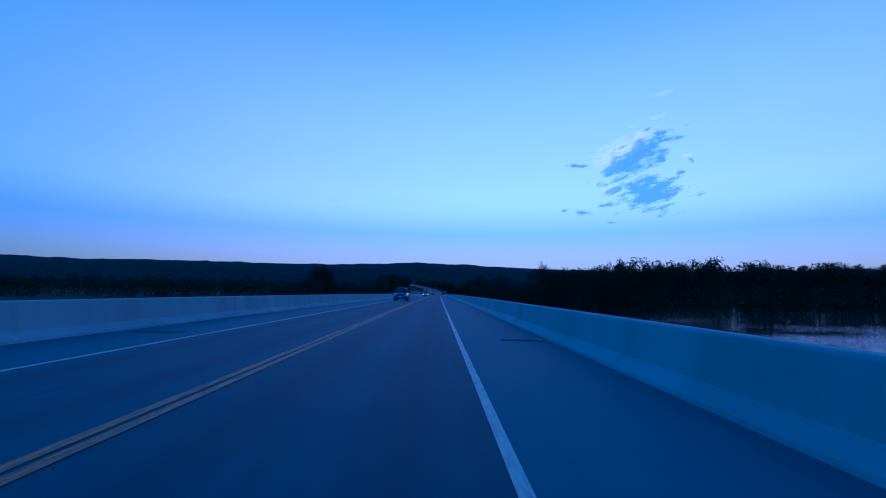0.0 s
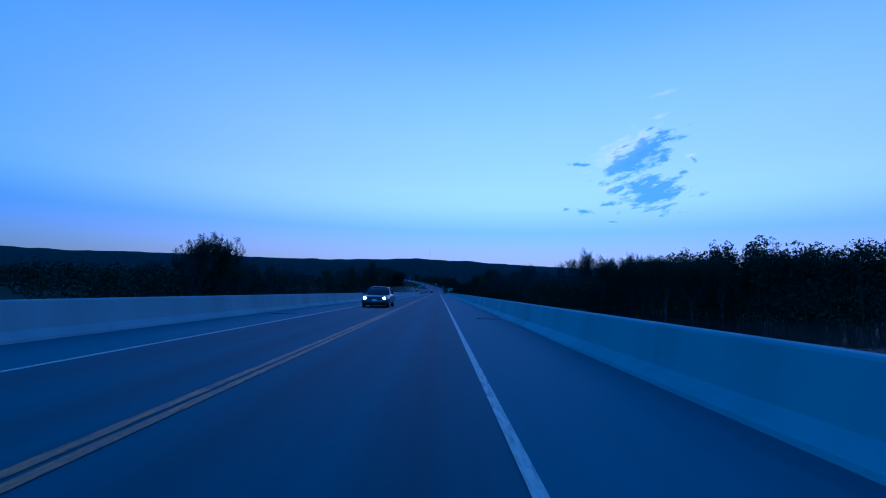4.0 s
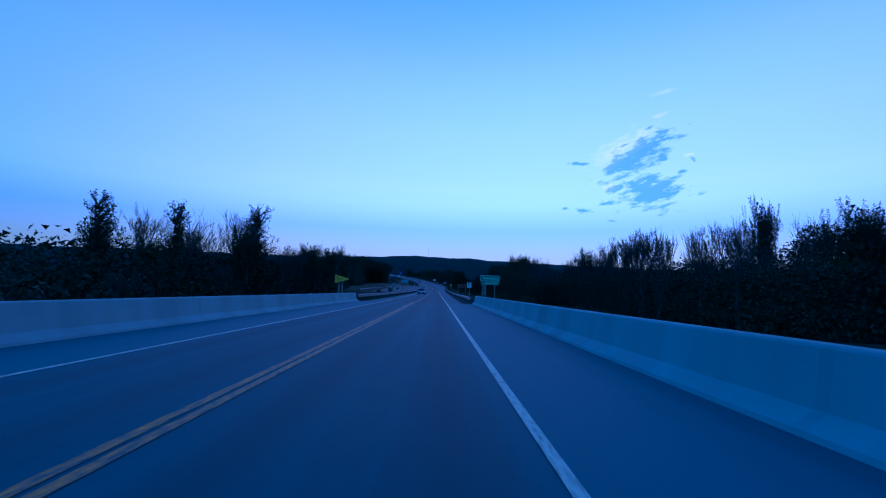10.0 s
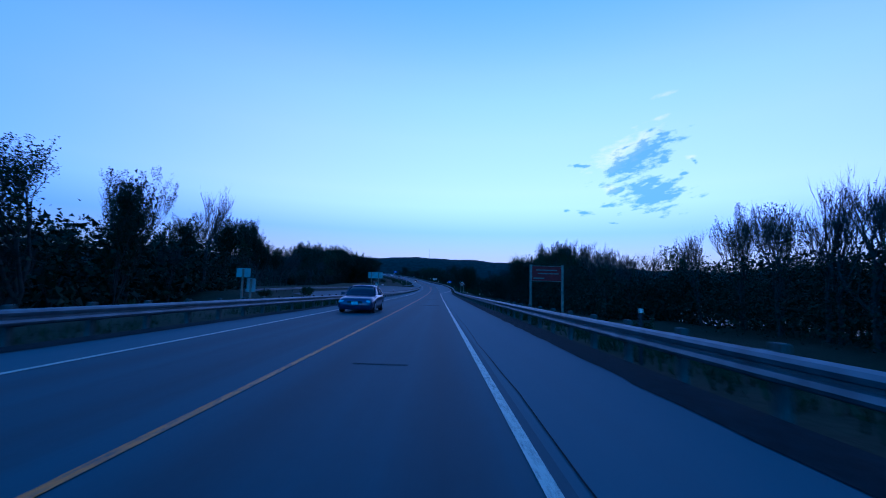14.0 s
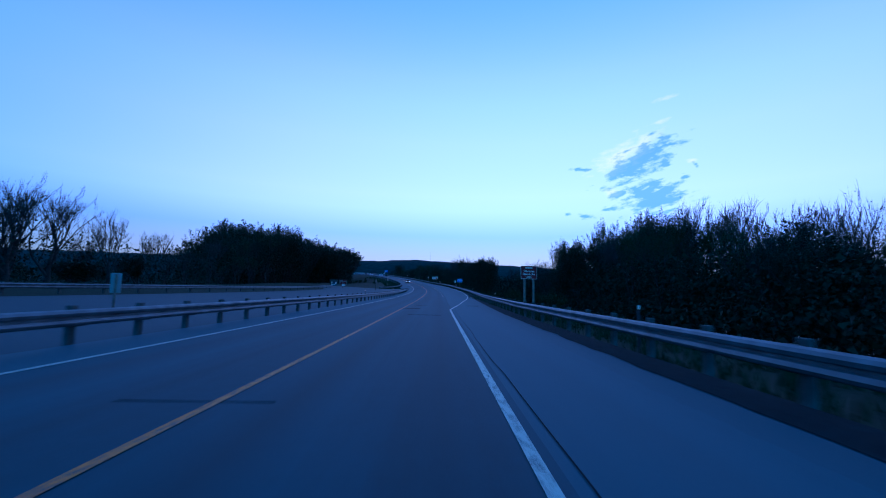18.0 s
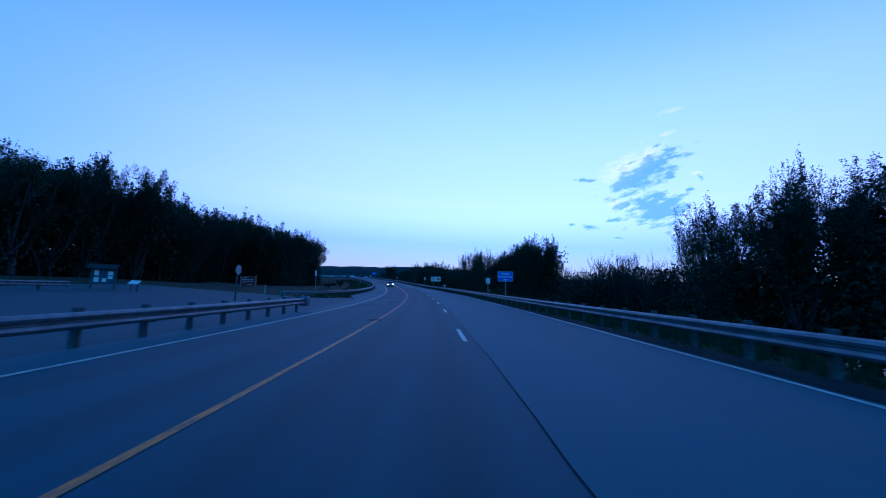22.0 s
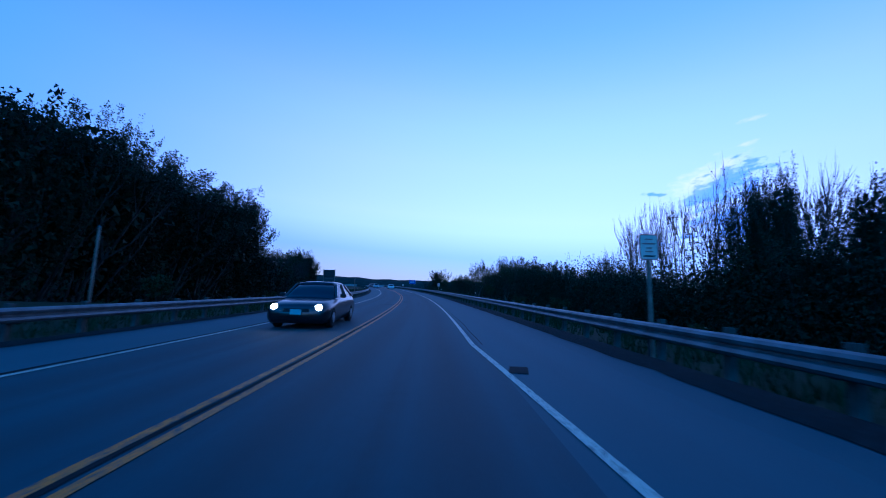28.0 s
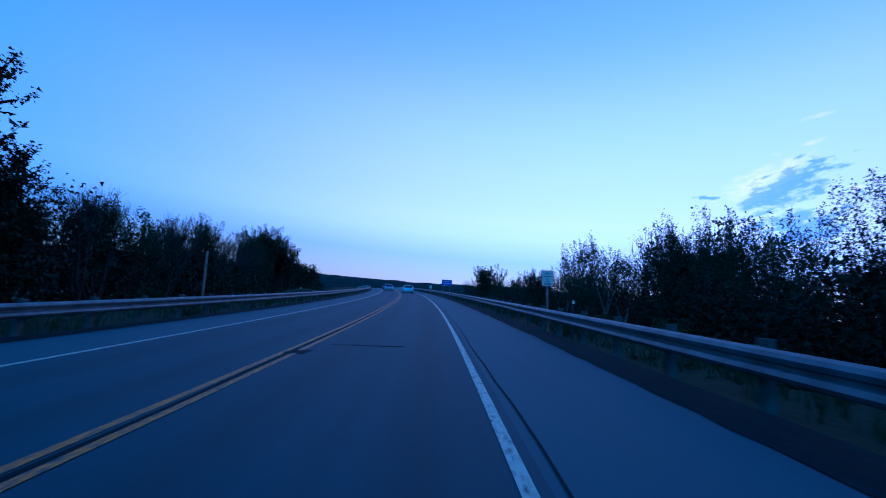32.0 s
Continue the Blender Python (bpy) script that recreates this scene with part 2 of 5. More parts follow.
def line_paint(name, c, under, wear):
    k = Mat(name, 0.6, 0, 0.4)
    w = k.ramp(k.noise(20, 6), (wear, (0, 0, 0)), (wear + 0.12, (1, 1, 1)))
    k.color(k.mix(w, under, c))
    return k.m


ASPHALT = asphalt("asphalt", (0.010, 0.036, 0.045), (0.016, 0.056, 0.07))
DECK = asphalt("bridge_deck", (0.013, 0.05, 0.062), (0.021, 0.078, 0.096))
LOT = asphalt("lot_asphalt", (0.013, 0.034, 0.041), (0.022, 0.056, 0.066), lanes=False)
CONCRETE = concrete("parapet_concrete", (0.34, 0.335, 0.32))
WHITE = line_paint("white_line", (0.5, 0.435, 0.34), (0.06, 0.06, 0.06), 0.36)
YELLOW = line_paint("yellow_line", (0.7, 0.15, 0.001), (0.05, 0.045, 0.04), 0.41)
YELLOW_WORN = line_paint("worn_yellow_line", (0.7, 0.19, 0.001), (0.02, 0.045, 0.05), 0.47)
STEEL = plain("galvanised_steel", (0.13, 0.135, 0.14), 0.55, 0.35, 0.3, 3)
POSTWOOD = plain("weathered_post", (0.075, 0.068, 0.06), 0.9, 0, 0.35, 4)
SIGNPOST = plain("sign_post_wood", (0.24, 0.15, 0.11), 0.9, 0, 0.3, 3)
GREEN = plain("sign_green", (0.02, 0.16, 0.06), 0.45, 0, 0.12, 5)
BROWN = plain("sign_brown", (0.2, 0.024, 0.022), 0.75, 0, 0.15, 5, 0.08)
BLUE = plain("sign_blue", (0.02, 0.09, 0.42), 0.45, 0, 0.12, 5)
SIGNYEL = plain("sign_yellow", (1.0, 0.33, 0.002), 0.45, 0, 0.1, 5)
ORANGE = plain("sign_orange", (0.75, 0.12, 0.03), 0.45, 0, 0.1, 5)
SIGNWHITE = plain("sign_white", (0.95, 0.58, 0.47), 0.5, 0, 0.1, 5)
INK = plain("sign_black", (0.02, 0.02, 0.025), 0.5, 0, 0.1, 5)
ALU = plain("sign_back_aluminium", (0.36, 0.3, 0.27), 0.6, 0.05, 0.15, 2)
TAR = plain("tar", (0.014, 0.015, 0.016), 0.92, 0, 0.2, 8, 0.1)
BARK = plain("bark", (0.04, 0.034, 0.028), 0.95, 0, 0.4, 2)
PALEBARK = plain("pale_bark", (0.11, 0.1, 0.085), 0.95, 0, 0.4, 2)


def leaf_mat(name, a, b):
    k = Mat(name, 0.7, 0, 0.15)
    rnd = k.n("ShaderNodeNewGeometry").outputs["Random Per Island"]
    k.color(k.ramp(rnd, (0.0, a), (1.0, b)))
    return k.m


LEAF = leaf_mat("leaves", (0.007, 0.013, 0.006), (0.019, 0.032, 0.013))
LEAF2 = leaf_mat("fresh_leaves", (0.011, 0.021, 0.006), (0.028, 0.05, 0.014))
DRYTWIG = leaf_mat("buds", (0.02, 0.019, 0.014), (0.045, 0.04, 0.028))


def grass_mat():
    k = Mat("grass", 0.95, 0, 0.1)
    c = k.ramp(k.noise(1.5, 6), (0.3, (0.01, 0.017, 0.007)), (0.7, (0.022, 0.032, 0.013)))
    c = k.mix(k.math("MULTIPLY", k.noise(0.05, 4), 0.6), c, (0.03, 0.028, 0.018))
    k.color(c)
    k.bump(k.noise(6, 5), 0.08, 0.6)
    return k.m


def water_mat():
    k = Mat("river_water", 0.07, 0, 0.5)
    k.color((0.012, 0.016, 0.016))
    calm = k.ramp(k.noise(0.018, 4, stretch=(0.6, 1.6, 1)), (0.42, (0.25, 0.25, 0.25)), (0.62, (1, 1, 1)))
    k.bump(k.math("MULTIPLY", k.noise(0.55, 5, stretch=(1, 2.2, 1)), calm), 0.3, 0.5)
    return k.m


def hill_mat():
    k = Mat("wooded_hill", 0.95, 0, 0.05)
    k.color(k.ramp(k.noise(0.05, 6), (0.35, (0.013, 0.024, 0.022)), (0.65, (0.026, 0.042, 0.036))))
    k.bump(k.noise(0.08, 5), 6.0, 0.6)
    return k.m


GRASS, WATER, HILL = grass_mat(), water_mat(), hill_mat()

# ---------------------------------------------------------------- mesh helpers
def mesh_of(name, verts, faces, mat, smooth=False):
    me = bpy.data.meshes.new(name)
    me.from_pydata([tuple(v) for v in verts], [], faces)
    if mat:
        me.materials.append(mat)
    if smooth:
        me.polygons.foreach_set("use_smooth", [True] * len(me.polygons))
    me.update()
    return me


def child(name, me, parent, label=""):
    ob = new(name, me)
    ob.parent = parent
    return tagged(ob, label)


def part(name, bm, material, parent, label="", smooth=False):
    me = bpy.data.meshes.new(name)
    bm.to_mesh(me)
    bm.free()
    if material:
        me.materials.append(material)
    if smooth:
        me.polygons.foreach_set("use_smooth", [True] * len(me.polygons))
    return child(name, me, parent, label)


def box(w, d, h, bevel=0.0, at=(0, 0, 0)):
    """A bevelled block whose base centre lies at the point."""
    bm = bmesh.new()
    bmesh.ops.create_cube(bm, size=1, matrix=Matrix.Translation((at[0], at[1], at[2] + h / 2)) @ Matrix.Diagonal((w, d, h, 1)))
    if bevel:
        bmesh.ops.bevel(bm, geom=bm.edges[:], offset=bevel, segments=1, affect="EDGES")
    return bm


def rod(r, h, sides=8, top=None, at=(0, 0, 0)):
    bm = bmesh.new()
    bmesh.ops.create_cone(bm, cap_ends=True, segments=sides, radius1=r, radius2=r if top is None else top, depth=h,
                          matrix=Matrix.Translation((at[0], at[1], at[2] + h / 2)))
    return bm


# ---------------------------------------------------------------- the road's line: station, heading, grade, cross slope
LINE = [(-80, 0.1, -0.004, -0.006), (0, 0.17, -0.0065, -0.0091), (60, -0.14, -0.0111, -0.0028), (150, 0.04, -0.0131, 0.0021),
        (240, 0.14, -0.0151, 0.003), (300, 0.0, -0.0135, 0.0021), (360, 0.27, -0.0087, 0.0004), (420, 0.32, -0.0019, 0.0011),
        (470, 0.27, 0.0074, 0.0069), (500, 0.68, 0.017, 0.0183), (530, 2.52, 0.0269, 0.0313), (560, 5.25, 0.0368, 0.0417),
        (590, 8.11, 0.045, 0.0494), (620, 10.66, 0.0503, 0.0564), (658, 14.32, 0.0535, 0.0709), (700, 18.1, 0.056, 0.07),
        (760, 23.0, 0.054, 0.06), (820, 27.0, 0.035, 0.045), (900, 30.0, 0.0, 0.02), (1060, 31.0, -0.03, 0.0)]
_s = np.arange(-80, 1061, 1.0)
_k = np.array(LINE)
_hd, _gr, _bk = (np.interp(_s, _k[:, 0], _k[:, i]) for i in (1, 2, 3))
_hd = np.radians(_hd)
_x = np.concatenate([[0], np.cumsum(-np.sin(_hd[:-1] / 2 + _hd[1:] / 2))])
_y = np.concatenate([[0], np.cumsum(np.cos(_hd[:-1] / 2 + _hd[1:] / 2))])
_z = np.concatenate([[0], np.cumsum(_gr[:-1] / 2 + _gr[1:] / 2)])
_x, _y, _z = _x - _x[80] - 2.708, _y - _y[80], _z - _z[80] - 1.201


def along(s):
    return tuple(float(np.interp(s, _s, a)) for a in (_x, _y, _z, _hd, _bk))


def at(s, lat=0.0, h=0.0):
    """The point at a station, so far to the right of the centre line, so high over the carriageway."""
    x, y, z, hd, bk = along(s)
    return Vector((x + lat * math.cos(hd), y + lat * math.sin(hd), z + bk * max(-12, min(12, lat)) + h))


def turn(s):
    return math.degrees(along(s)[3])


def bank_at(s):
    return along(s)[4]


def ramp(s, *pts):
    return float(np.interp(s, [p[0] for p in pts], [p[1] for p in pts]))


def sweep(name, s0, s1, step, section, mat, closed=False, smooth=False, uv=False, caps=False):
    """A mesh that carries a section, points of (lateral, height) that may depend on the station, along the road."""
    n = max(2, int(round((s1 - s0) / step)) + 1)
    verts, faces, uvs = [], [], []
    for i in range(n):
        s = s0 + (s1 - s0) * i / (n - 1)
        sec = section(s)
        m = len(sec)
        for lat, h in sec:
            verts.append(at(s, lat, h))
            uvs.append((lat, s))
    for i in range(n - 1):
        for j in range(m if closed else m - 1):
            a, b = i * m + j, i * m + (j + 1) % m
            faces.append((a, b, b + m, a + m))
    if caps and closed:
        faces.append(tuple(range(m - 1, -1, -1)))
        faces.append(tuple(range((n - 1) * m, n * m)))
    me = mesh_of(name, verts, faces, mat, smooth)
    if uv:
        lay = me.uv_layers.new(name="road")
        idx = np.empty(len(me.loops), int)
        me.loops.foreach_get("vertex_index", idx)
        lay.data.foreach_set("uv", np.array(uvs, dtype=np.float32)[idx].ravel())
    return me


# bypass lane beside the right lane
def right_edge(s):
    return ramp(s, (306, 3.27), (320, 3.16), (453, 3.16), (462, 4.2), (470, 4.95), (478, 5.9), (490, 6.9), (510, 7.7), (528, 8.0), (560, 7.85), (575, 6.8), (588, 5.1), (600, 3.9), (612, 3.16))
def right_rail(s):
    return ramp(s, (301, 5.6), (330, 5.8), (400, 6.5), (450, 6.8), (490, 8.1), (515, 8.7), (560, 8.6), (578, 8.1), (605, 6.7), (640, 6.1))
def left_rail(s):
    return ramp(s, (303, -5.75), (360, -5.5), (413, -4.9), (490, -4.4), (526, -4.4))
def right_pave(s):
    return right_rail(s) + 0.05
def left_pave(s):
    return ramp(s, (303, -5.85), (360, -5.6), (413, -5.0), (526, -4.6), (546, -5.0), (560, -7.6), (590, -6.7), (650, -6.1))


# ---------------------------------------------------------------- structure: deck, carriageway, parapets
BR = 301.5
deck = new("road_bridge_deck", sweep("road_bridge_deck", -80, BR, 4, lambda s: [(-5.75, 0.0), (-3.2, 0.0), (0, 0.012), (3.25, 0.0), (5.8, 0.0), (6.2, -0.9), (-6.15, -0.9)], DECK, closed=True, uv=True))
tagged(deck, "worn grey bridge deck with dark wheel tracks", "bridge", kind="structure")
road = new("road", sweep("road", BR, 1060, 4, lambda s: [(left_pave(s), -0.02), (-3.3, 0.0), (0, 0.012), (3.25, 0.0), (right_pave(s), -0.02), (right_pave(s) + 0.15, -0.5), (left_pave(s) - 0.15, -0.5)], ASPHALT, closed=True, uv=True))
tagged(road, "dark two-lane asphalt highway with paler shoulders", "road", kind="structure")


def parapet(side, s0, s1, name, base):
    """A concrete parapet with a sloped toe, cast in lengths with open joints."""
    prof = [(0.0, 0.0), (0.015, 0.06), (0.24, 0.22), (0.33, 0.785), (0.345, 0.81), (0.37, 0.825), (0.56, 0.825), (0.585, 0.81), (0.6, -0.5), (0.05, -0.5)]
    root = tagged(new(name), "pale concrete bridge parapet with a sloped toe", "barrier", kind="structure")
    L = 9.2
    n = int((s1 - s0) / L)
    for i in range(n):
        a, b = s0 + i * L + 0.012, s0 + (i + 1) * L - 0.012
        me = sweep("barrier_panel", a, b, 4.6, lambda s: [(side * (base + p), h) for p, h in (prof if side > 0 else prof[::-1])], CONCRETE, closed=True, caps=True)
        child("barrier_panel", me, root)
    return root


parapet(1, BR - 9.2 * 41, BR, "parapet_right", 5.68)
parapet(-1, BR + 1.5 - 9.2 * 41, BR + 1.5, "parapet_left", 5.6)
parapet(1, 792, 792 + 9.2 * 22, "parapet_far_right", 5.7)
parapet(-1, 792, 792 + 9.2 * 22, "parapet_far_left", 5.6)

# ---------------------------------------------------------------- road markings
def stripe(name, s0, s1, lat, width, mat, step=4, label=""):
    f = lat if callable(lat) else (lambda s: lat)
    me = sweep(name, s0, s1, step, lambda s: [(f(s) - width / 2, 0.017 - 0.0035 * abs(f(s)) + 0.002), (f(s) + width / 2, 0.017 - 0.0035 * abs(f(s)) + 0.002)], mat)
    return tagged(new(name, me), label, "road marking", kind="structure")


stripe("edge_line_right", -80, 612, lambda s: right_edge(s), 0.11, WHITE, 3, "worn white edge line")
stripe("edge_line_right_far", 612, 1060, 3.16, 0.11, WHITE, 4, "worn white edge line")
stripe("edge_line_left", -80, 314, -3.2, 0.11, WHITE, 4, "thin white edge line")
stripe("edge_line_left_far", 318, 1060, -3.3, 0.11, WHITE, 4, "thin white edge line")
stripe("centre_line_right", -80, 303, 0.09, 0.12, YELLOW_WORN, 4, "badly worn yellow centre line")
stripe("centre_line_right_far", 303, 1060, 0.11, 0.1, YELLOW, 4, "faded yellow centre line")
stripe("centre_line_left", -80, 303, -0.09, 0.12, YELLOW_WORN, 4, "badly worn yellow centre line")
stripe("centre_line_left_far", 592, 1060, -0.11, 0.1, YELLOW, 4, "faded yellow centre line")
for s0, s1 in ((554, 556), (566, 569.2), (572.6, 577.5), (580.5, 587)):
    tagged(stripe("centre_dash", s0, s1, -0.13, 0.09, YELLOW, 1.6, "worn yellow centre dash"), group="centre dashes")
for s0 in (490.4, 501.6, 513.3, 525.5, 536.8, 547.8, 559.0):
    tagged(stripe("lane_dash", s0, s0 + 3.05, 3.07, 0.12, WHITE, 1.6, "white lane dash"), group="lane dashes")

# ---------------------------------------------------------------- ground, water, hills
def line_lookup(px, py):
    """Nearest station and lateral offset for arrays of points."""
    k = np.arange(0, len(_s), 4)
    cx, cy = _x[k], _y[k]
    best = np.full(px.shape, 1e18)
    arg = np.zeros(px.shape, int)
    for i in range(len(k)):
        d2 = (px - cx[i]) ** 2 + (py - cy[i]) ** 2
        m = d2 < best
        best[m], arg[m] = d2[m], i
    hd = _hd[k][arg]
    dx, dy = px - cx[arg], py - cy[arg]
    return _s[k][arg] - dx * np.sin(hd) + dy * np.cos(hd), dx * np.cos(hd) + dy * np.sin(hd)


WATER_Z, FLOOR_Z = -12.0, -11.0


def ground_z(px, py):
    px, py = np.asarray(px, float), np.asarray(py, float)
    s, lat = line_lookup(px, py)
    sc = np.clip(s, -80, 1060)
    rz = np.interp(sc, _s, _z) + np.interp(sc, _s, _bk) * np.clip(lat, -12, 12)
    redge = np.interp(sc, [300, 400, 450, 490, 575, 640], [9.5, 10.5, 10.8, 12.0, 12.0, 10.0])
    ledge = np.interp(sc, [300, 380, 415, 560, 600, 640], [7.4, 8.0, 40.0, 44.0, 30.0, 14.0])
    rz = rz + np.where((lat < -9), np.interp(sc, [395, 430, 560, 610], [0, 0.035, 0.035, 0]) * np.clip(-lat - 9, 0, 40), 0)
    a = np.where(lat > 0, lat - redge, -lat - ledge)
    wob = 0.6 * np.sin(px * 0.21 + 1.3) * np.sin(py * 0.17) + 0.4 * np.sin(px * 0.053 + py * 0.041)
    z = rz - 0.22 - np.maximum(0, a) * 0.42 + np.where(a > 1, wob, 0)
    z = np.where(s < 304, rz - 0.5 - (304 - s) * 0.62 - np.maximum(0, a) * 0.4, z)
    shore_r = 62 + 14 * np.sin(s * 0.021) + 9 * np.sin(s * 0.063)
    wet = np.where(lat > 0, ((lat > shore_r) & (s < 640)) | (s < 318 + 8 * np.sin(lat * 0.05)),
                   (s < 205 + 12 * np.sin(lat * 0.04)) | ((lat > -46) & (s < 296)))
    floor = np.where(wet, WATER_Z - 2.0, FLOOR_Z + wob * 0.8)
    far = np.hypot(px - 0, py - 350) > 900
    floor = np.where(far, FLOOR_Z, floor)
    return np.maximum(z, floor)


def axis(lo, fine0, fine1, hi, step, grow=1.35):
    mid = list(np.arange(fine0, fine1 + 0.1, step))
    out, d, v = [], step, fine0
    while v > lo:
        d *= grow
        v -= d
        out.append(max(v, lo))
    head = out[::-1]
    out, d, v = [], step, mid[-1]
    while v < hi:
        d *= grow
        v += d
        out.append(min(v, hi))
    return np.array(head + mid + out)


gx, gy = axis(-4600, -150, 130, 4600, 3.0), axis(-4600, -60, 980, 4700, 6.0)
GX, GY = np.meshgrid(gx, gy)
GZ = ground_z(GX, GY)
nx = len(gx)
gfaces = [(j * nx + i, j * nx + i + 1, (j + 1) * nx + i + 1, (j + 1) * nx + i) for j in range(len(gy) - 1) for i in range(nx - 1)]
ground = new("ground", mesh_of("ground", np.stack([GX.ravel(), GY.ravel(), GZ.ravel()], 1), gfaces, GRASS, True))
tagged(ground, "grassy embankment and low wooded flood plain", "ground", kind="structure")
water = new("water", mesh_of("water", [(-1200, -1200, WATER_Z), (1200, -1200, WATER_Z), (1200, 700, WATER_Z), (-1200, 700, WATER_Z)], [(0, 1, 2, 3)], WATER))
tagged(water, "dark still river water with faint ripples", "water", kind="structure")


def hills(name, dist, base, amp, seed, a0=-75, a1=75):
    """A wooded ridge on the horizon."""
    verts, faces, m = [], [], 7
    n = 260
    for i in range(n):
        az = radians(a0 + (a1 - a0) * i / (n - 1))
        crest = base + amp * (noise.noise((i * 0.035 + seed, seed, 0)) + 0.45 * noise.noise((i * 0.11, seed, 3))) + 9 * noise.noise((i * 0.23, seed, 5)) + 2.6 * noise.noise((i * 0.9, seed, 7)) + ramp(math.degrees(az), (-50, -45), (-30, -26), (-12, 4), (2, 16), (14, -25), (30, -45))
        for j in range(m):
            u = j / (m - 1)
            d = dist + 500 * u
            h = crest * math.sin(u * math.pi / 2) ** 0.8 + (5 * noise.noise((i * 0.4, u * 5, seed)) if 0 < j < m - 1 else 0)
            verts.append((d * math.sin(az), 300 + d * math.cos(az), FLOOR_Z + h))
    for i in range(n - 1):
        for j in range(m - 1):
            a = i * m + j
            faces.append((a, a + 1, a + m + 1, a + m))
    return tagged(new(name, mesh_of(name, verts, faces, HILL, True)), "dark wooded bluffs along the far side of the valley", "hill", kind="structure")


hills("backdrop_hills", 2500, 196, 20, 2.0)
hills("backdrop_hills_far", 3400, 225, 22, 9.0)

# ---------------------------------------------------------------- side road and lay-by
def gz(x, y):
    return float(ground_z(np.array([x]), np.array([y]))[0])


def slab(name, rows, cols, mat, lift, label, cat):
    """A paved sheet that lies on the ground, cut to a shape given in station and offset."""
    verts, faces, ids = [], [], {}
    for i, s in enumerate(rows):
        for j, la in enumerate(cols(s)):
            p = at(s, la)
            ids[i, j] = len(verts)
            verts.append((p.x, p.y, max(gz(p.x, p.y), at(s, max(la, -9)).z - 0.2) + lift))
    m = len(cols(rows[0]))
    for i in range(len(rows) - 1):
        for j in range(m - 1):
            faces.append((ids[i, j], ids[i, j + 1], ids[i + 1, j + 1], ids[i + 1, j]))
    me = mesh_of(name, verts, faces, mat, True)
    return tagged(new(name, me), label, cat, kind="structure")


def lot_cols(s):
    near = ramp(s, (396, -9.0), (403, -6.4), (412, -5.2), (522, -4.7), (527, -4.8), (546, -5.0), (552, -6.08))
    far = ramp(s, (396, -10.0), (412, -21.0), (520, -22.5), (540, -30.0), (552, -30.0))
    return [near + (far - near) * k / 6 for k in range(7)]


slab("side_road", list(np.arange(396, 553, 4.0)), lot_cols, LOT, 0.09, "pale worn asphalt lay-by beside the highway", "road")

# ---------------------------------------------------------------- guard rails
W_BEAM = [(0.0, 0.69), (0.055, 0.665), (0.085, 0.62), (0.06, 0.565), (0.0, 0.545), (0.0, 0.51), (0.06, 0.49), (0.085, 0.435), (0.055, 0.39), (0.0, 0.365)]
THRIE = [(0.0, 0.82), (0.055, 0.80), (0.085, 0.755), (0.055, 0.71), (0.0, 0.67), (0.055, 0.64), (0.085, 0.6), (0.055, 0.555), (0.0, 0.52), (0.055, 0.49), (0.085, 0.44), (0.055, 0.39), (0.0, 0.36)]
bm = box(0.12, 0.16, 1.59, 0.012, at=(0, 0, -0.83))
POST_ME = bpy.data.meshes.new("post")
bm.to_mesh(POST_ME)
POST_ME.materials.append(POSTWOOD)
bm = box(0.12, 0.18, 0.34, 0.012, at=(0, 0, 0.345))
BLOCK_ME = bpy.data.meshes.new("block")
bm.to_mesh(BLOCK_ME)
BLOCK_ME.materials.append(POSTWOOD)
bm.free()


def guardrail(name, s0, s1, lat, side, thrie=0.0, start=False, end=False, spacing=1.905, drop=None):
    """A steel beam on posts. side: which way its face looks, +1 towards greater offsets."""
    root = tagged(new(name), "galvanised steel guard rail on weathered posts", "guard rail", "guard rails")
    drop = drop or (lambda s: 0.0)
    root.location = at(s0, lat(s0))
    inv = Matrix.Translation(-root.location)

    def beam(a, b, prof, lap):
        face = [(side * (o + lap), h) for o, h in prof]
        back = [(side * (o - 0.012 + lap), h) for o, h in prof[::-1]]
        sec = face + back
        if side < 0:
            sec = sec[::-1]
        me = sweep("rail", a, b, 1.9, lambda s: [(lat(s) + o, h + drop(s)) for o, h in sec], STEEL, closed=True, caps=True)
        me.transform(inv)
        child("rail", me, root)
    s, i = s0, 0
    while s < s1 - 0.5:
        e = min(s + 7.62, s1)
        beam(s - 0.1, e + 0.1, THRIE if thrie and s - s0 < thrie else W_BEAM, 0.004 * (i % 2))
        s, i = e, i + 1
    n = int((s1 - s0) / spacing)
    for i in range(n + 1):
        s = s0 + 0.4 + i * spacing
        if s > s1:
            break
        p = at(s, lat(s) - side * 0.27, drop(s)) - root.location
        for nm, me, off in (("post", POST_ME, 0.0), ("block", BLOCK_ME, side * 0.175)):
            ob = child(nm, me, root)
            q = at(s, lat(s) - side * 0.27 + off, drop(s)) - root.location
            ob.matrix_basis = pose(q.x, q.y, q.z, 0, 0, turn(s))
    for flag, s in ((start, s0), (end, s1)):
        if flag:
            p = at(s, lat(s), drop(s)) - root.location
            bm = box(0.42, 0.5, 0.5, 0.05, at=(0, 0, 0.28))
            ob = part("end_terminal", bm, STEEL, root, "dented steel end terminal")
            ob.matrix_basis = pose(p.x, p.y, p.z, 0, 0, turn(s))
    return root


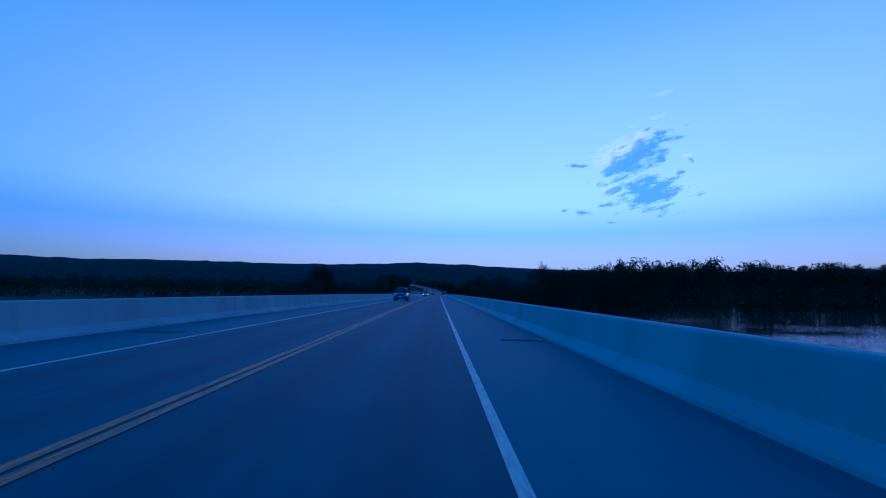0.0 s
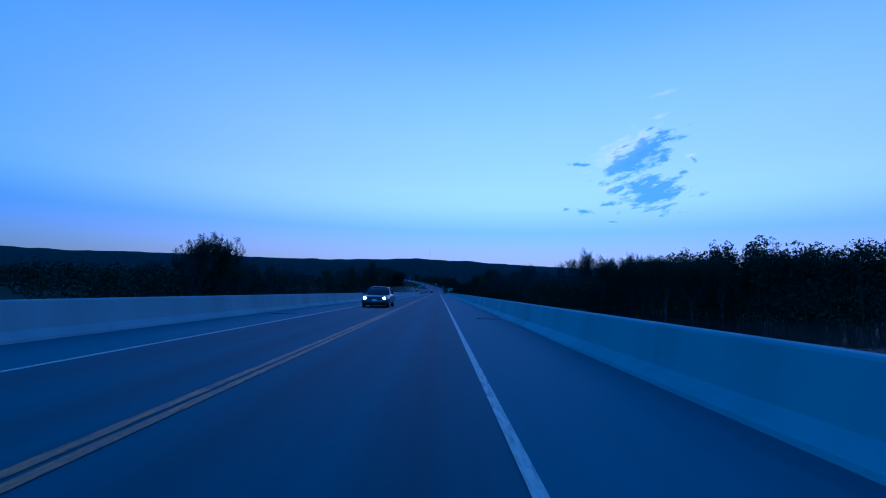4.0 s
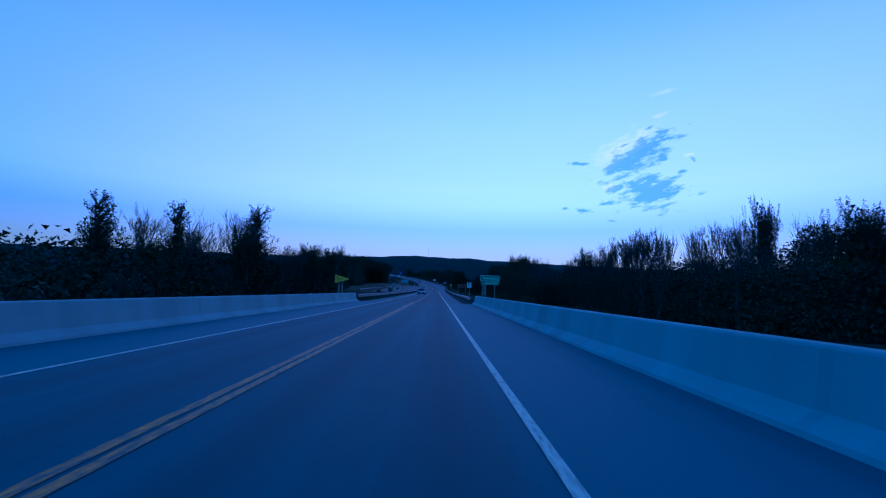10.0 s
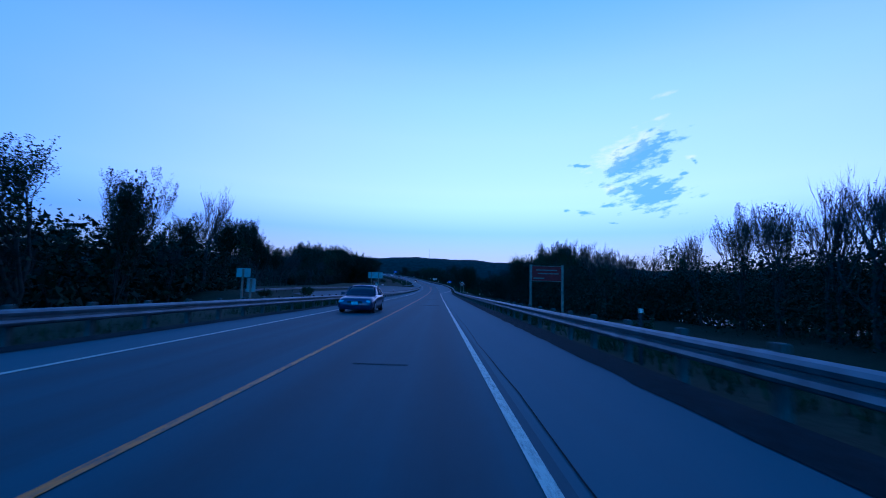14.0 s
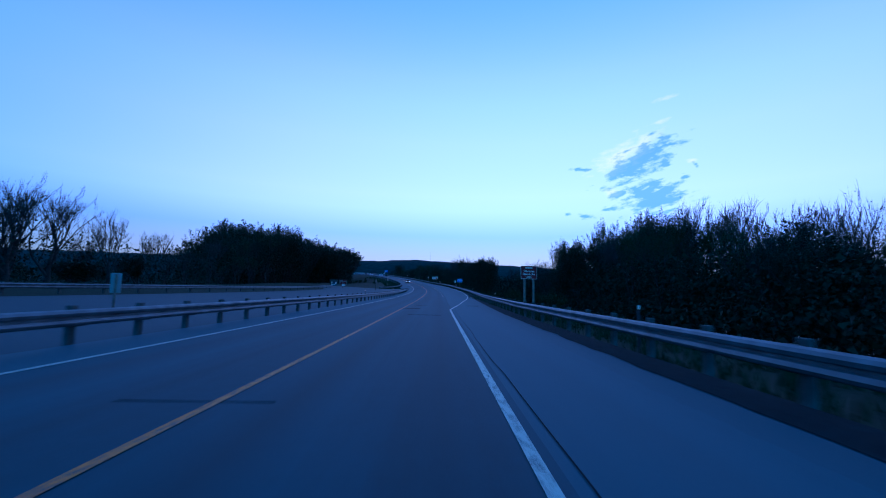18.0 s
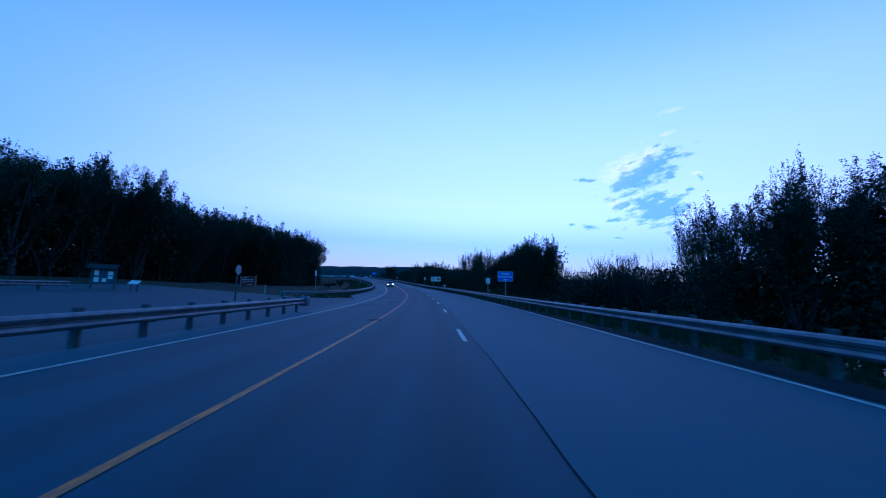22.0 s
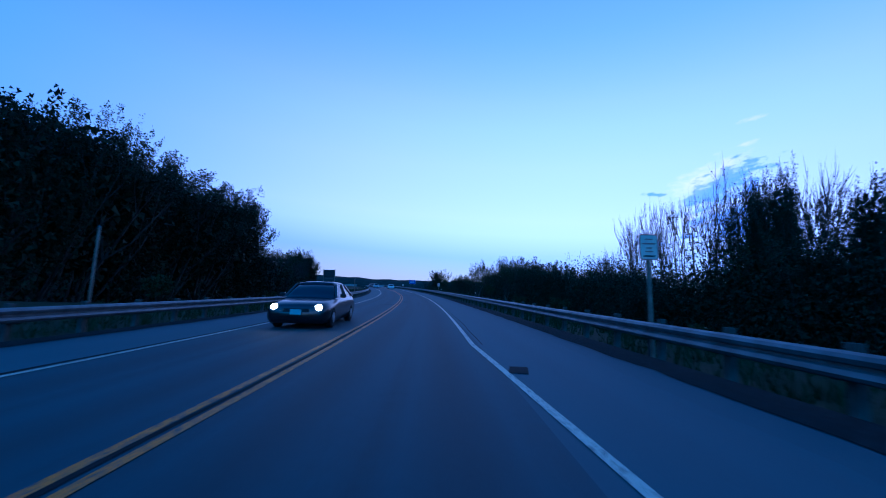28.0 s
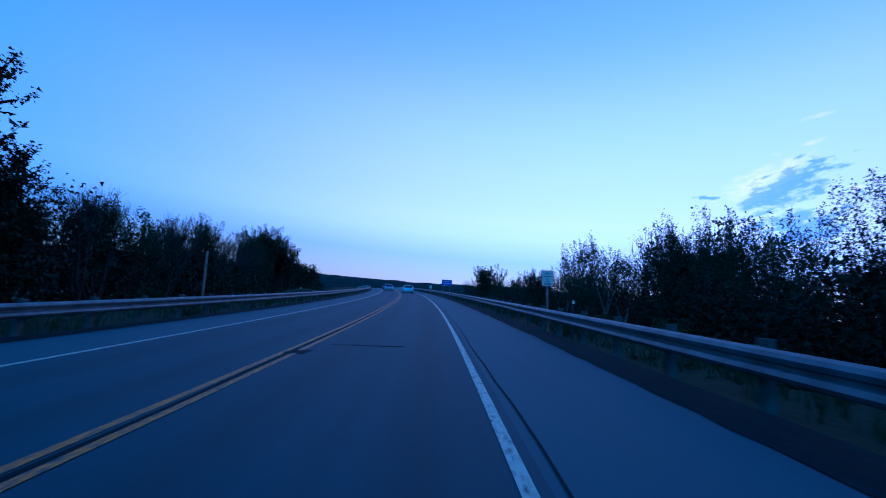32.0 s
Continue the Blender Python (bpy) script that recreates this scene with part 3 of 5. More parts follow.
guardrail("guard_rail", BR + 0.2, 792, right_rail, -1)
guardrail("guard_rail", BR + 1.7, 525, left_rail, 1, end=True)
left2 = lambda s: ramp(s, (548, -13.0), (556, -9.6), (568, -7.6), (590, -6.6), (650, -6.0), (792, -5.9))
guardrail("guard_rail", 548, 792, left2, 1, start=True)
far_drop = lambda s: gz(at(s, -24.0).x, at(s, -24.0).y) - at(s, -24.0).z + 0.05
guardrail("guard_rail", 402, 534, lambda s: -23.8, 1, spacing=3.81, drop=far_drop)

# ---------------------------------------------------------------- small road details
# near-black mottled colour for the strip at the foot of the rails
VERGE_STRIP = Mat("verge_strip", 0.95, 0, 0.1)
VERGE_STRIP.color(VERGE_STRIP.ramp(VERGE_STRIP.noise(7, 6), (0.35, (0.003, 0.008, 0.009)), (0.7, (0.008, 0.018, 0.02))))
VERGE_STRIP.bump(VERGE_STRIP.noise(30, 4), 0.02, 0.6)


def foot_strip(name, s0, s1, rail, side, wide):
    """A dark strip along the foot of a guard rail, with a ragged edge towards the road."""
    def section(s):
        e = wide + 0.09 * noise.noise((s * 0.7, side * 3.0, 1.0)) + 0.05 * noise.noise((s * 3.1, side * 5.0, 2.0))
        if side > 0:
            e = min(e, rail(s) - right_edge(s) - 0.16)
        return [(rail(s) + side * 0.04, 0.0), (rail(s) - side * e * 0.5, 0.0), (rail(s) - side * e, -0.006)]
    me = sweep(name, s0, s1, 0.45, section, VERGE_STRIP.m)
    tagged(new(name, me), "dark strip along the foot of the guard rail", "verge", kind="structure")


foot_strip("verge_grit_right", BR + 0.5, 760, right_rail, 1, 0.75)
foot_strip("verge_grit_left", BR + 2, 396, left_rail, -1, 0.6)
foot_strip("verge_grit_far_left", 562, 760, left2, -1, 0.6)
def flat_box(name, s, lat, w, length, mat, label, cat, h=0.016, turned=0.0):
    p = at(s, lat, h)
    bm = box(w, length, 0.012, 0.003)
    me = bpy.data.meshes.new(name)
    bm.to_mesh(me)
    bm.free()
    me.materials.append(mat)
    ob = new(name, me)
    ob.matrix_basis = Matrix.Translation(p) @ Matrix.Rotation(along(s)[3] + radians(turned), 4, "Z") @ Matrix.Rotation(-bank_at(s), 4, "Y") @ Matrix.Rotation(ramp(s, *[(k[0], k[2]) for k in LINE]), 4, "X")
    return tagged(ob, label, cat)


def drain(s, lat):
    root = flat_box("deck_drain", s, lat, 1.15, 0.3, INK, "dark slotted bridge deck drain in the shoulder", "drain", 0.004)
    for i in range(3):
        bm = box(1.1, 0.03, 0.012, 0.002, at=(0, -0.08 + 0.08 * i, 0.012))
        part("slat", bm, STEEL, root)
    tagged(root, group="deck drains")


for s in (11, 71, 130.5, 190, 250):
    drain(s, 4.95)
    drain(s, -4.5)
rnd = random.Random(5)
PATCHES = [(453.3, 0.6, 1.3, 0.35), (458.2, 1.2, 0.9, 0.2), (459.7, 5.1, 0.9, 0.3), (482, 0.9, 0.5, 0.2), (323, 0.1, 0.9, 0.8),
           (519.5, 0.0, 0.5, 0.5), (533, -2.2, 1.6, 0.2), (551, -1.6, 1.2, 0.25), (556, -4.2, 1.2, 0.15), (571, -4.3, 1.0, 0.14), (575, -4.1, 0.9, 0.12), (578, -4.4, 0.8, 0.14), (583, -4.2, 0.8, 0.12), (570, -5.0, 0.7, 0.22), (590, -4.5, 0.8, 0.12), (565, 0.1, 0.4, 0.5),
           (609, 3.6, 0.3, 0.6), (640, 0.2, 0.9, 0.2), (667, 0.1, 0.4, 0.4), (318, -4.0, 0.8, 0.5), (344, -1.4, 0.9, 0.2)]
for s, la, w, l in PATCHES:
    flat_box("tar_patch", s, la, w, l, TAR, "black tar patch on the worn asphalt", "road patch", 0.012 - 0.0035 * abs(la) - 0.004, rnd.uniform(-12, 12))["kind"] = "structure"
# sealed cracks
def crack(name, s0, s1, lat, amp, width, seed):
    r = random.Random(seed)
    ph = r.uniform(0, 9)
    stripe(name, s0, s1, lambda s: lat + amp * (math.sin(s * 0.7 + ph) + 0.6 * math.sin(s * 1.9 + ph * 2)), width, TAR, 1.2, "dark sealed crack in the asphalt")
crack("crack_seal", 324, 452, 3.42, 0.02, 0.016, 1)
crack("crack_seal", 470, 600, 3.32, 0.018, 0.016, 2)
crack("crack_seal", 612, 700, 3.4, 0.02, 0.025, 3)
crack("crack_seal", 545, 700, 0.0, 0.02, 0.06, 4)
crack("crack_seal", 552, 640, -3.44, 0.02, 0.09, 5)
for i, s in enumerate((302.2, 321, 352, 379, 398, 431, 447, 466, 505, 538, 575, 602, 634, 668)):
    flat_box("crack_seal", s, rnd.uniform(-0.6, 1.8), rnd.uniform(0.7, 1.7), 0.018, TAR, "dark sealed crack across the asphalt", "road patch", 0.006, rnd.uniform(-5, 5))["kind"] = "structure"


def delineator(s, lat):
    root = tagged(new("delineator"), "short reflector post behind the guard rail", "delineator", "delineators")
    p = at(s, lat)
    z = gz(p.x, p.y)
    top = at(s, lat, 0.98).z - z
    root.matrix_basis = pose(p.x, p.y, z, 0, 0, turn(s))
    part("post", box(0.07, 0.03, top + 0.2, 0.004, at=(0, 0, -0.2)), INK, root)
    part("reflector", box(0.075, 0.02, 0.1, 0.006, at=(0, -0.03, top - 0.1)), SIGNWHITE, root, "white reflector")


for s in (315, 354, 392, 413, 437, 469, 508, 549, 590, 612, 640, 672, 705):
    delineator(s, right_rail(s) + 0.75)
for s in (318, 352, 384, 421, 470, 603, 641, 668, 690):
    delineator(s, (left_rail(s) if s < 530 else left2(s)) - 0.75)

# ---------------------------------------------------------------- signs
def rounded(w, h, r, t, z0):
    """A thin panel with rounded corners, upright, its lower edge at z0."""
    bm = bmesh.new()
    vs = []
    for cx, cz, a0 in ((w / 2 - r, z0 + h - r, 0), (-w / 2 + r, z0 + h - r, 90), (-w / 2 + r, z0 + r, 180), (w / 2 - r, z0 + r, 270)):
        for k in range(4):
            a = radians(a0 + 30 * k)
            vs.append(bm.verts.new((cx + r * math.cos(a), 0, cz + r * math.sin(a))))
    f = bm.faces.new(vs)
    ex = bmesh.ops.extrude_face_region(bm, geom=[f])
    bmesh.ops.translate(bm, verts=[v for v in ex["geom"] if isinstance(v, bmesh.types.BMVert)], vec=(0, t, 0))
    bmesh.ops.recalc_face_normals(bm, faces=bm.faces[:])
    return bm


def rim(w, h, r, wid, z0, y):
    """A border line that runs round a panel."""
    bm = bmesh.new()
    rings = []
    for d, rr in ((0, r), (wid, max(r - wid, 0.005))):
        ring = []
        for cx, cz, a0 in ((w / 2 - d - rr, z0 + h - d - rr, 0), (-w / 2 + d + rr, z0 + h - d - rr, 90), (-w / 2 + d + rr, z0 + d + rr, 180), (w / 2 - d - rr, z0 + d + rr, 270)):
            for k in range(4):
                a = radians(a0 + 30 * k)
                ring.append(bm.verts.new((cx + rr * math.cos(a), y, cz + rr * math.sin(a))))
        rings.append(ring)
    n = len(rings[0])
    for i in range(n):
        bm.faces.new((rings[0][i], rings[0][(i + 1) % n], rings[1][(i + 1) % n], rings[1][i]))
    return bm


def words(text, size, x, z, y, mat, parent, bold=0.0):
    made = []
    for word in text.split():
        cu = bpy.data.curves.new("lettering", "FONT")
        cu.body, cu.size, cu.align_x, cu.extrude, cu.offset = word, size, "LEFT", 0.002, bold
        tmp = bpy.data.objects.new("lettering", cu)
        me = bpy.data.meshes.new_from_object(tmp)
        bpy.data.objects.remove(tmp)
        me.materials.clear()
        me.materials.append(mat)
        made.append((me, max(v.co.x for v in me.vertices)))
    gap = size * 0.3
    left = x - (sum(w for _, w in made) + gap * (len(made) - 1)) / 2
    for me, w in made:
        me.transform(pose(left, y, z, 90, 0, 0))
        child("word", me, parent)
        left += w + gap


def sign(name, label, s, lat, w, lo, hi, mat, posts, edge=None, lines=(), bars=(), back=False, group="", post_r=0.06, post_mat=None, yaw=0.0, side_posts=False, category="road sign"):
    """A sign panel on posts. lines: (text, size, height from the lower edge). bars: (x, height, width, thickness, material)."""
    p = at(s, lat)
    g = gz(p.x, p.y) if abs(lat) > 7 else p.z
    root = tagged(new(name), label, category, group)
    root.matrix_basis = pose(p.x, p.y, g, 0, -math.degrees(bank_at(s)), turn(s) + yaw)
    z0, h = at(s, lat, lo).z - g, hi - lo
    fy = 0.03 if back else 0.0
    panel = part("panel", rounded(w, h, min(0.05, h / 6), 0.012, z0), ALU if back else mat, root)
    if edge and not back:
        part("border", rim(w, h, min(0.05, h / 6), 0.022 if w < 1.2 else 0.03, z0, -0.003), edge, panel)
    for x in posts:
        top = z0 + h + (0.05 if side_posts else -0.04)
        bm = box(post_r * 1.6, post_r * 1.8, top + 0.4, 0.006, at=(x, 0.012 + post_r if not side_posts else 0.006, -0.4))
        if back:
            bmesh.ops.translate(bm, verts=bm.verts[:], vec=(0, -0.012 - 2 * post_r, 0))
        part("post", bm, post_mat or SIGNPOST, root)
    for t, size, dz in lines:
        words(t, size, 0, z0 + dz, -0.004, edge or SIGNWHITE, panel, 0.004)
    for x, dz, bw, bh, bmat in bars:
        part("bar", box(bw, 0.004, bh, 0, at=(x, -0.004, z0 + dz)), bmat, panel)
    return root


def text_bars(rows, mat):
    return [(x, z, w, h, mat) for x, z, w, h in rows]


# end of the bridge
pen = tagged(new("pennant_sign"), "yellow pennant sign on two pale posts", "road sign")
p = at(305, -8.6)
g0 = gz(p.x, p.y)
pen.matrix_basis = pose(p.x, p.y, g0, 0, 0, 0)
z0 = at(305, -8.6, 1.76).z - g0
bm = bmesh.new()
f = bm.faces.new([bm.verts.new(v) for v in ((0, 0, z0), (1.45, 0, z0 + 0.42), (1.47, 0, z0 + 0.46), (1.45, 0, z0 + 0.5), (0, 0, z0 + 0.92))])
ex = bmesh.ops.extrude_face_region(bm, geom=[f])
bmesh.ops.translate(bm, verts=[v for v in ex["geom"] if isinstance(v, bmesh.types.BMVert)], vec=(0, 0.012, 0))
bmesh.ops.recalc_face_normals(bm, faces=bm.faces[:])
panel = part("panel", bm, SIGNYEL, pen)
for t, x, dz in (("NO", 0.25, 0.6), ("PASSING", 0.46, 0.38), ("ZONE", 0.36, 0.16)):
    words(t, 0.2, x, z0 + dz, -0.004, INK, panel, 0.003)
for x in (0.45, 0.8):
    part("post", box(0.1, 0.07, z0 + 0.75, 0.01, at=(x, 0.06, -0.3)), SIGNPOST, pen)
for x in (0.45, 0.8):
    part("marker_board", rounded(0.15, 0.85, 0.02, 0.012, z0 - 0.95), SIGNPOST, pen).location = (x, -0.02, 0)

gs = sign("state_line_sign", "green state line sign with white lettering on two posts", 305.3, 7.95, 2.1, 2.42, 3.0, GREEN, [-0.48, 0.5], SIGNWHITE, [("Wisconsin", 0.4, 0.16)])
zz = at(305.3, 7.95, 2.0).z - gs.location.z
lower = part("county_panel", rounded(1.9, 0.4, 0.04, 0.012, zz), GREEN, gs, "narrow green county plate")
part("border", rim(1.9, 0.4, 0.04, 0.022, zz, -0.003), SIGNWHITE, lower)
words("Crawford Co", 0.29, 0, zz + 0.1, -0.004, SIGNWHITE, lower, 0.003)
mk = tagged(new("object_marker"), "pair of pale upright boards on a short post", "road sign")
p = at(302.9, 6.95)
mk.matrix_basis = pose(p.x, p.y, gz(p.x, p.y), 0, 0, 0)
zz = at(302.9, 6.95, 0.9).z - mk.location.z
part("post", box(0.08, 0.06, zz + 1.6, 0.006, at=(0, 0.04, -0.3)), SIGNPOST, mk)
for x, ry in ((-0.13, 8), (0.14, -3)):
    ob = part("marker_board", rounded(0.13, 1.5, 0.02, 0.012, 0), SIGNPOST, mk)
    ob.matrix_basis = pose(x, -0.02, zz, 0, ry, 0)

arch = sign("club_sign", "white roadside sign with a red and blue arched emblem", 340, 8.36, 0.9, 1.86, 2.88, SIGNWHITE, [0.05], INK,
            bars=text_bars([(0, 0.52, 0.7, 0.05), (0, 0.42, 0.62, 0.035), (0, 0.34, 0.6, 0.035), (0.02, 0.2, 0.3, 0.045), (0.05, 0.08, 0.3, 0.04)], plain("sign_blue_ink", (0.05, 0.1, 0.35))))
zz = at(340, 8.36, 1.86).z - arch.location.z
for i in range(7):
    bm = bmesh.new()
    a0, a1 = radians(15 + i * 21.5), radians(15 + i * 21.5 + 20)
    bm.faces.new([bm.verts.new((r * math.cos(a), -0.005, zz + 0.6 + r * 0.75 * math.sin(a))) for r, a in ((0.14, a0), (0.36, a0), (0.36, a1), (0.14, a1))])
    part("emblem_segment", bm, (ORANGE, ORANGE, INK, INK, INK, INK, INK)[i], arch)
sign("park_sign", "brown park sign with faded white lettering, framed by two posts", 369, 8.7, 1.75, 1.95, 2.85, BROWN, [-0.92, 0.92], SIGNPOST,
     bars=text_bars([(-0.45, 0.14, 0.62, 0.07), (0, 0.62, 1.2, 0.06), (0.1, 0.42, 1.2, 0.06)], plain("faded_lettering", (0.2, 0.13, 0.1))) , side_posts=True, post_r=0.07)
sign("sign_seen_from_behind", "grey back of a double road sign", 370.5, -9.5, 0.85, 1.75, 2.3, ALU, [0.0], back=True)
sign("sign_seen_from_behind", "grey back of a narrow road sign", 371.2, -9.3, 0.55, 0.85, 1.7, ALU, [0.0], back=True)
sign("large_sign_seen_from_behind", "large pale back of a guide sign on two posts", 436.5, -11.35, 3.15, 3.3, 4.65, ALU, [-0.85, 0.72], back=True, post_r=0.09)
sign("leaning_sign", "slanting pale sign board beside the lay-by", 446.3, -12.9, 0.42, 0.75, 1.7, SIGNWHITE, [0.0], back=True, yaw=35)
sign("historic_site_sign", "brown historic site sign with white lettering on two posts", 456.8, 9.0, 1.19, 2.17, 3.13, BROWN, [-0.3, 0.35], SIGNWHITE,
     [("Villa Louis", 0.195, 0.5), ("Historic Site", 0.18, 0.29), ("1 MILE", 0.15, 0.09)], text_bars([(0, 0.77, 0.53, 0.08)], SIGNWHITE), post_r=0.085)
sign("tourist_sign", "blue tourist information sign on one post", 542, 9.65, 1.45, 1.95, 2.88, BLUE, [0.0], SIGNWHITE,
     [("TOURIST", 0.24, 0.62), ("INFORMATION", 0.2, 0.36), ("1 MILE", 0.19, 0.11)])
RED = plain("sign_red_ink", (0.5, 0.16, 0.14))
def parking_sign(s, lat, w, lo, hi):
    k = hi - lo
    return sign("regulation_sign", "white regulation sign with red lettering and a black arrow", s, lat, w, lo, hi, SIGNWHITE, [0.0], RED,
                bars=text_bars([(0, k * 0.78, w * 0.4, k * 0.05), (0, k * 0.6, w * 0.7, k * 0.06), (0, k * 0.44, w * 0.3, k * 0.045), (0, k * 0.3, w * 0.4, k * 0.045)], RED) + [(0, k * 0.12, w * 0.62, k * 0.06, INK)], group="regulation signs", post_r=0.045)
parking_sign(547.8, 9.0, 0.46, 1.72, 2.36)
parking_sign(611.2, 7.0, 0.42, 2.02, 2.6)
parking_sign(674, 6.7, 0.42, 1.43, 2.0)
wb = sign("notice_board", "white notice board with an orange diamond on two posts", 603.8, 8.8, 2.45, 1.65, 2.82, SIGNWHITE, [-0.55, 0.6], INK,
          bars=text_bars([(-0.65, 0.9, 0.8, 0.08), (-0.6, 0.68, 0.9, 0.08), (-0.6, 0.46, 0.9, 0.08), (-0.62, 0.24, 0.8, 0.08)], plain("sign_grey_ink", (0.1, 0.12, 0.16))))
zz = at(603.8, 8.8, 1.65).z - wb.location.z + 0.58
bm = bmesh.new()
bm.faces.new([bm.verts.new(v) for v in ((0.1, -0.006, zz), (0.6, -0.006, zz - 0.5), (1.1, -0.006, zz), (0.6, -0.006, zz + 0.5))])
dia = part("diamond", bm, INK, wb)
bm = bmesh.new()
bm.faces.new([bm.verts.new(v) for v in ((0.17, -0.009, zz), (0.6, -0.009, zz - 0.43), (1.03, -0.009, zz), (0.6, -0.009, zz + 0.43))])
part("diamond_field", bm, ORANGE, dia)
sign("small_marker_sign", "small white roadside marker sign on one post", 747, 7.0, 0.55, 0.9, 1.6, SIGNWHITE, [0.0], INK)
sign("guide_sign", "blue guide sign with pale lettering near the far bridge", 766, 13.8, 2.7, 1.85, 3.4, BLUE, [-0.8, 0.8], SIGNWHITE, bars=text_bars([(0, 1.0, 1.6, 0.16), (0, 0.5, 1.8, 0.16)], SIGNWHITE))
cr = tagged(new("roadside_cross"), "small white memorial cross behind the guard rail", "cross")
p = at(599, 10.2)
cr.matrix_basis = pose(p.x, p.y, gz(p.x, p.y), 0, 0, turn(599))
zz = at(599, 10.2, 1.1).z - cr.location.z
part("upright", box(0.1, 0.05, zz + 0.3, 0.008, at=(0, 0, -0.3)), SIGNWHITE, cr)
part("arm", box(0.75, 0.05, 0.1, 0.008, at=(0, -0.002, zz - 0.42)), SIGNWHITE, cr)

# the junction on the left
st = tagged(new("stop_sign"), "octagonal stop sign seen from behind on a wooden post", "road sign")
p = at(537, -13.2)
st.matrix_basis = pose(p.x, p.y, gz(p.x, p.y), 0, 0, turn(537) + 82)
zz = at(537, -13.2, 2.9).z - st.location.z
bm = bmesh.new()
bmesh.ops.create_cone(bm, cap_ends=True, segments=8, radius1=0.41, radius2=0.41, depth=0.012, matrix=Matrix.Translation((0, 0, zz - 0.4)) @ Matrix.Rotation(radians(90), 4, "X") @ Matrix.Rotation(radians(22.5), 4, "Z"))
part("panel", bm, ALU, st)
part("post", box(0.1, 0.1, zz + 0.3, 0.008, at=(0, 0.06, -0.4)), POSTWOOD, st)
sign("park_sign", "brown park board with pale lettering between two posts", 580.3, -27.7, 2.4, 0.25, 2.0, BROWN, [-1.27, 1.27], SIGNPOST,
     bars=text_bars([(-0.6, 1.42, 0.8, 0.1), (-0.1, 1.12, 1.9, 0.12), (0, 0.8, 1.9, 0.1), (-0.85, 0.52, 0.14, 0.2), (0.2, 0.2, 0.9, 0.1)], plain("pale_lettering", (0.4, 0.36, 0.33))), side_posts=True, post_r=0.1)


def kiosk(s, lat):
    root = tagged(new("information_kiosk"), "roofed notice kiosk with pinned paper sheets", "kiosk")
    p = at(s, lat)
    root.matrix_basis = pose(p.x, p.y, gz(p.x, p.y), 0, 0, turn(s) + 8)
    for x in (-0.85, 0.85):
        part("post", box(0.14, 0.14, 2.0, 0.012, at=(x, 0, -0.1)), POSTWOOD, root)
    bd = part("board", box(1.6, 0.06, 1.25, 0.01, at=(0, 0, 0.55)), plain("kiosk_board", (0.05, 0.06, 0.08)), root)
    for x, z, w, h in ((-0.52, 1.2, 0.32, 0.42), (-0.5, 0.68, 0.36, 0.36), (0.5, 1.25, 0.4, 0.32), (0.5, 0.95, 0.36, 0.24), (0.08, 0.7, 0.3, 0.28)):
        part("notice_sheet", box(w, 0.006, h, 0, at=(x, -0.036, z)), SIGNWHITE, bd)
    bm = bmesh.new()
    for y in (-0.5, 0.5):
        bm.faces.new([bm.verts.new(v) for v in ((-1.1, y, 1.75), (1.1, y, 1.75), (1.1, 0, 2.15), (-1.1, 0, 2.15))])
    bmesh.ops.solidify(bm, geom=bm.faces[:], thickness=0.05)
    part("roof", bm, POSTWOOD, root)


kiosk(538.2, -24.4)
ip = tagged(new("interpretive_panel"), "low slanted interpretive panel on two legs", "sign")
p = at(538.2, -21.9)
ip.matrix_basis = pose(p.x, p.y, gz(p.x, p.y), 0, 0, turn(538))
for x in (-0.25, 0.25):
    part("leg", box(0.07, 0.07, 0.95, 0.006, at=(x, 0, -0.1)), POSTWOOD, ip)
part("panel", box(0.8, 0.5, 0.03, 0.006), SIGNWHITE, ip).matrix_basis = pose(0, 0, 0.85, 35, 0, 0)


def pole(s, lat, h, label, r=0.09):
    root = tagged(new("roadside_post"), label, "post", "roadside posts")
    p = at(s, lat)
    g = gz(p.x, p.y)
    root.matrix_basis = pose(p.x, p.y, g, 0, -math.degrees(bank_at(s)), turn(s))
    top = at(s, lat, h).z - g
    part("shaft", rod(r, top + 0.4, 10, r * 0.85, at=(0, 0, -0.4)), SIGNPOST, root, smooth=True)
    part("cap", rod(r * 1.05, 0.05, 10, r * 0.6, at=(0, 0, top)), STEEL, root)


pole(529.3, -8.1, 1.3, "short pale marker post at the end of the guard rail", 0.06)
pole(554.5, -11.0, 2.6, "weathered wooden post beside the verge", 0.045)
sign("verge_marker", "narrow pale marker plate on a post beside the verge", 554.4, -11.0, 0.16, 2.5, 3.15, SIGNWHITE, [0.0], post_r=0.03)
pole(614.8, -7.8, 2.9, "weathered wooden post before the trees", 0.04)
pole(679, -8.0, 2.6, "weathered wooden post behind the guard rail", 0.06)
sign("large_sign_seen_from_behind", "dark back of a guide sign on two posts", 652.5, -8.6, 1.4, 2.4, 3.3, plain("dark_sign_back", (0.03, 0.028, 0.028)), [-0.65, 0.65], back=False, post_r=0.06, side_posts=True)

# ---------------------------------------------------------------- cars
GLASS = plain("car_glass", (0.012, 0.014, 0.018), 0.08, 0, 0.05, 2, 0.6)
TYRE = plain("tyre", (0.012, 0.012, 0.012), 0.9, 0, 0.1)
RIMM = plain("alloy_rim", (0.4, 0.4, 0.42), 0.35, 0.8, 0.1)
TRIM = plain("black_trim", (0.02, 0.02, 0.022), 0.5, 0, 0.1)
PLATE = plain("plate_white", (0.5, 0.5, 0.5), 0.5, 0, 0.05)


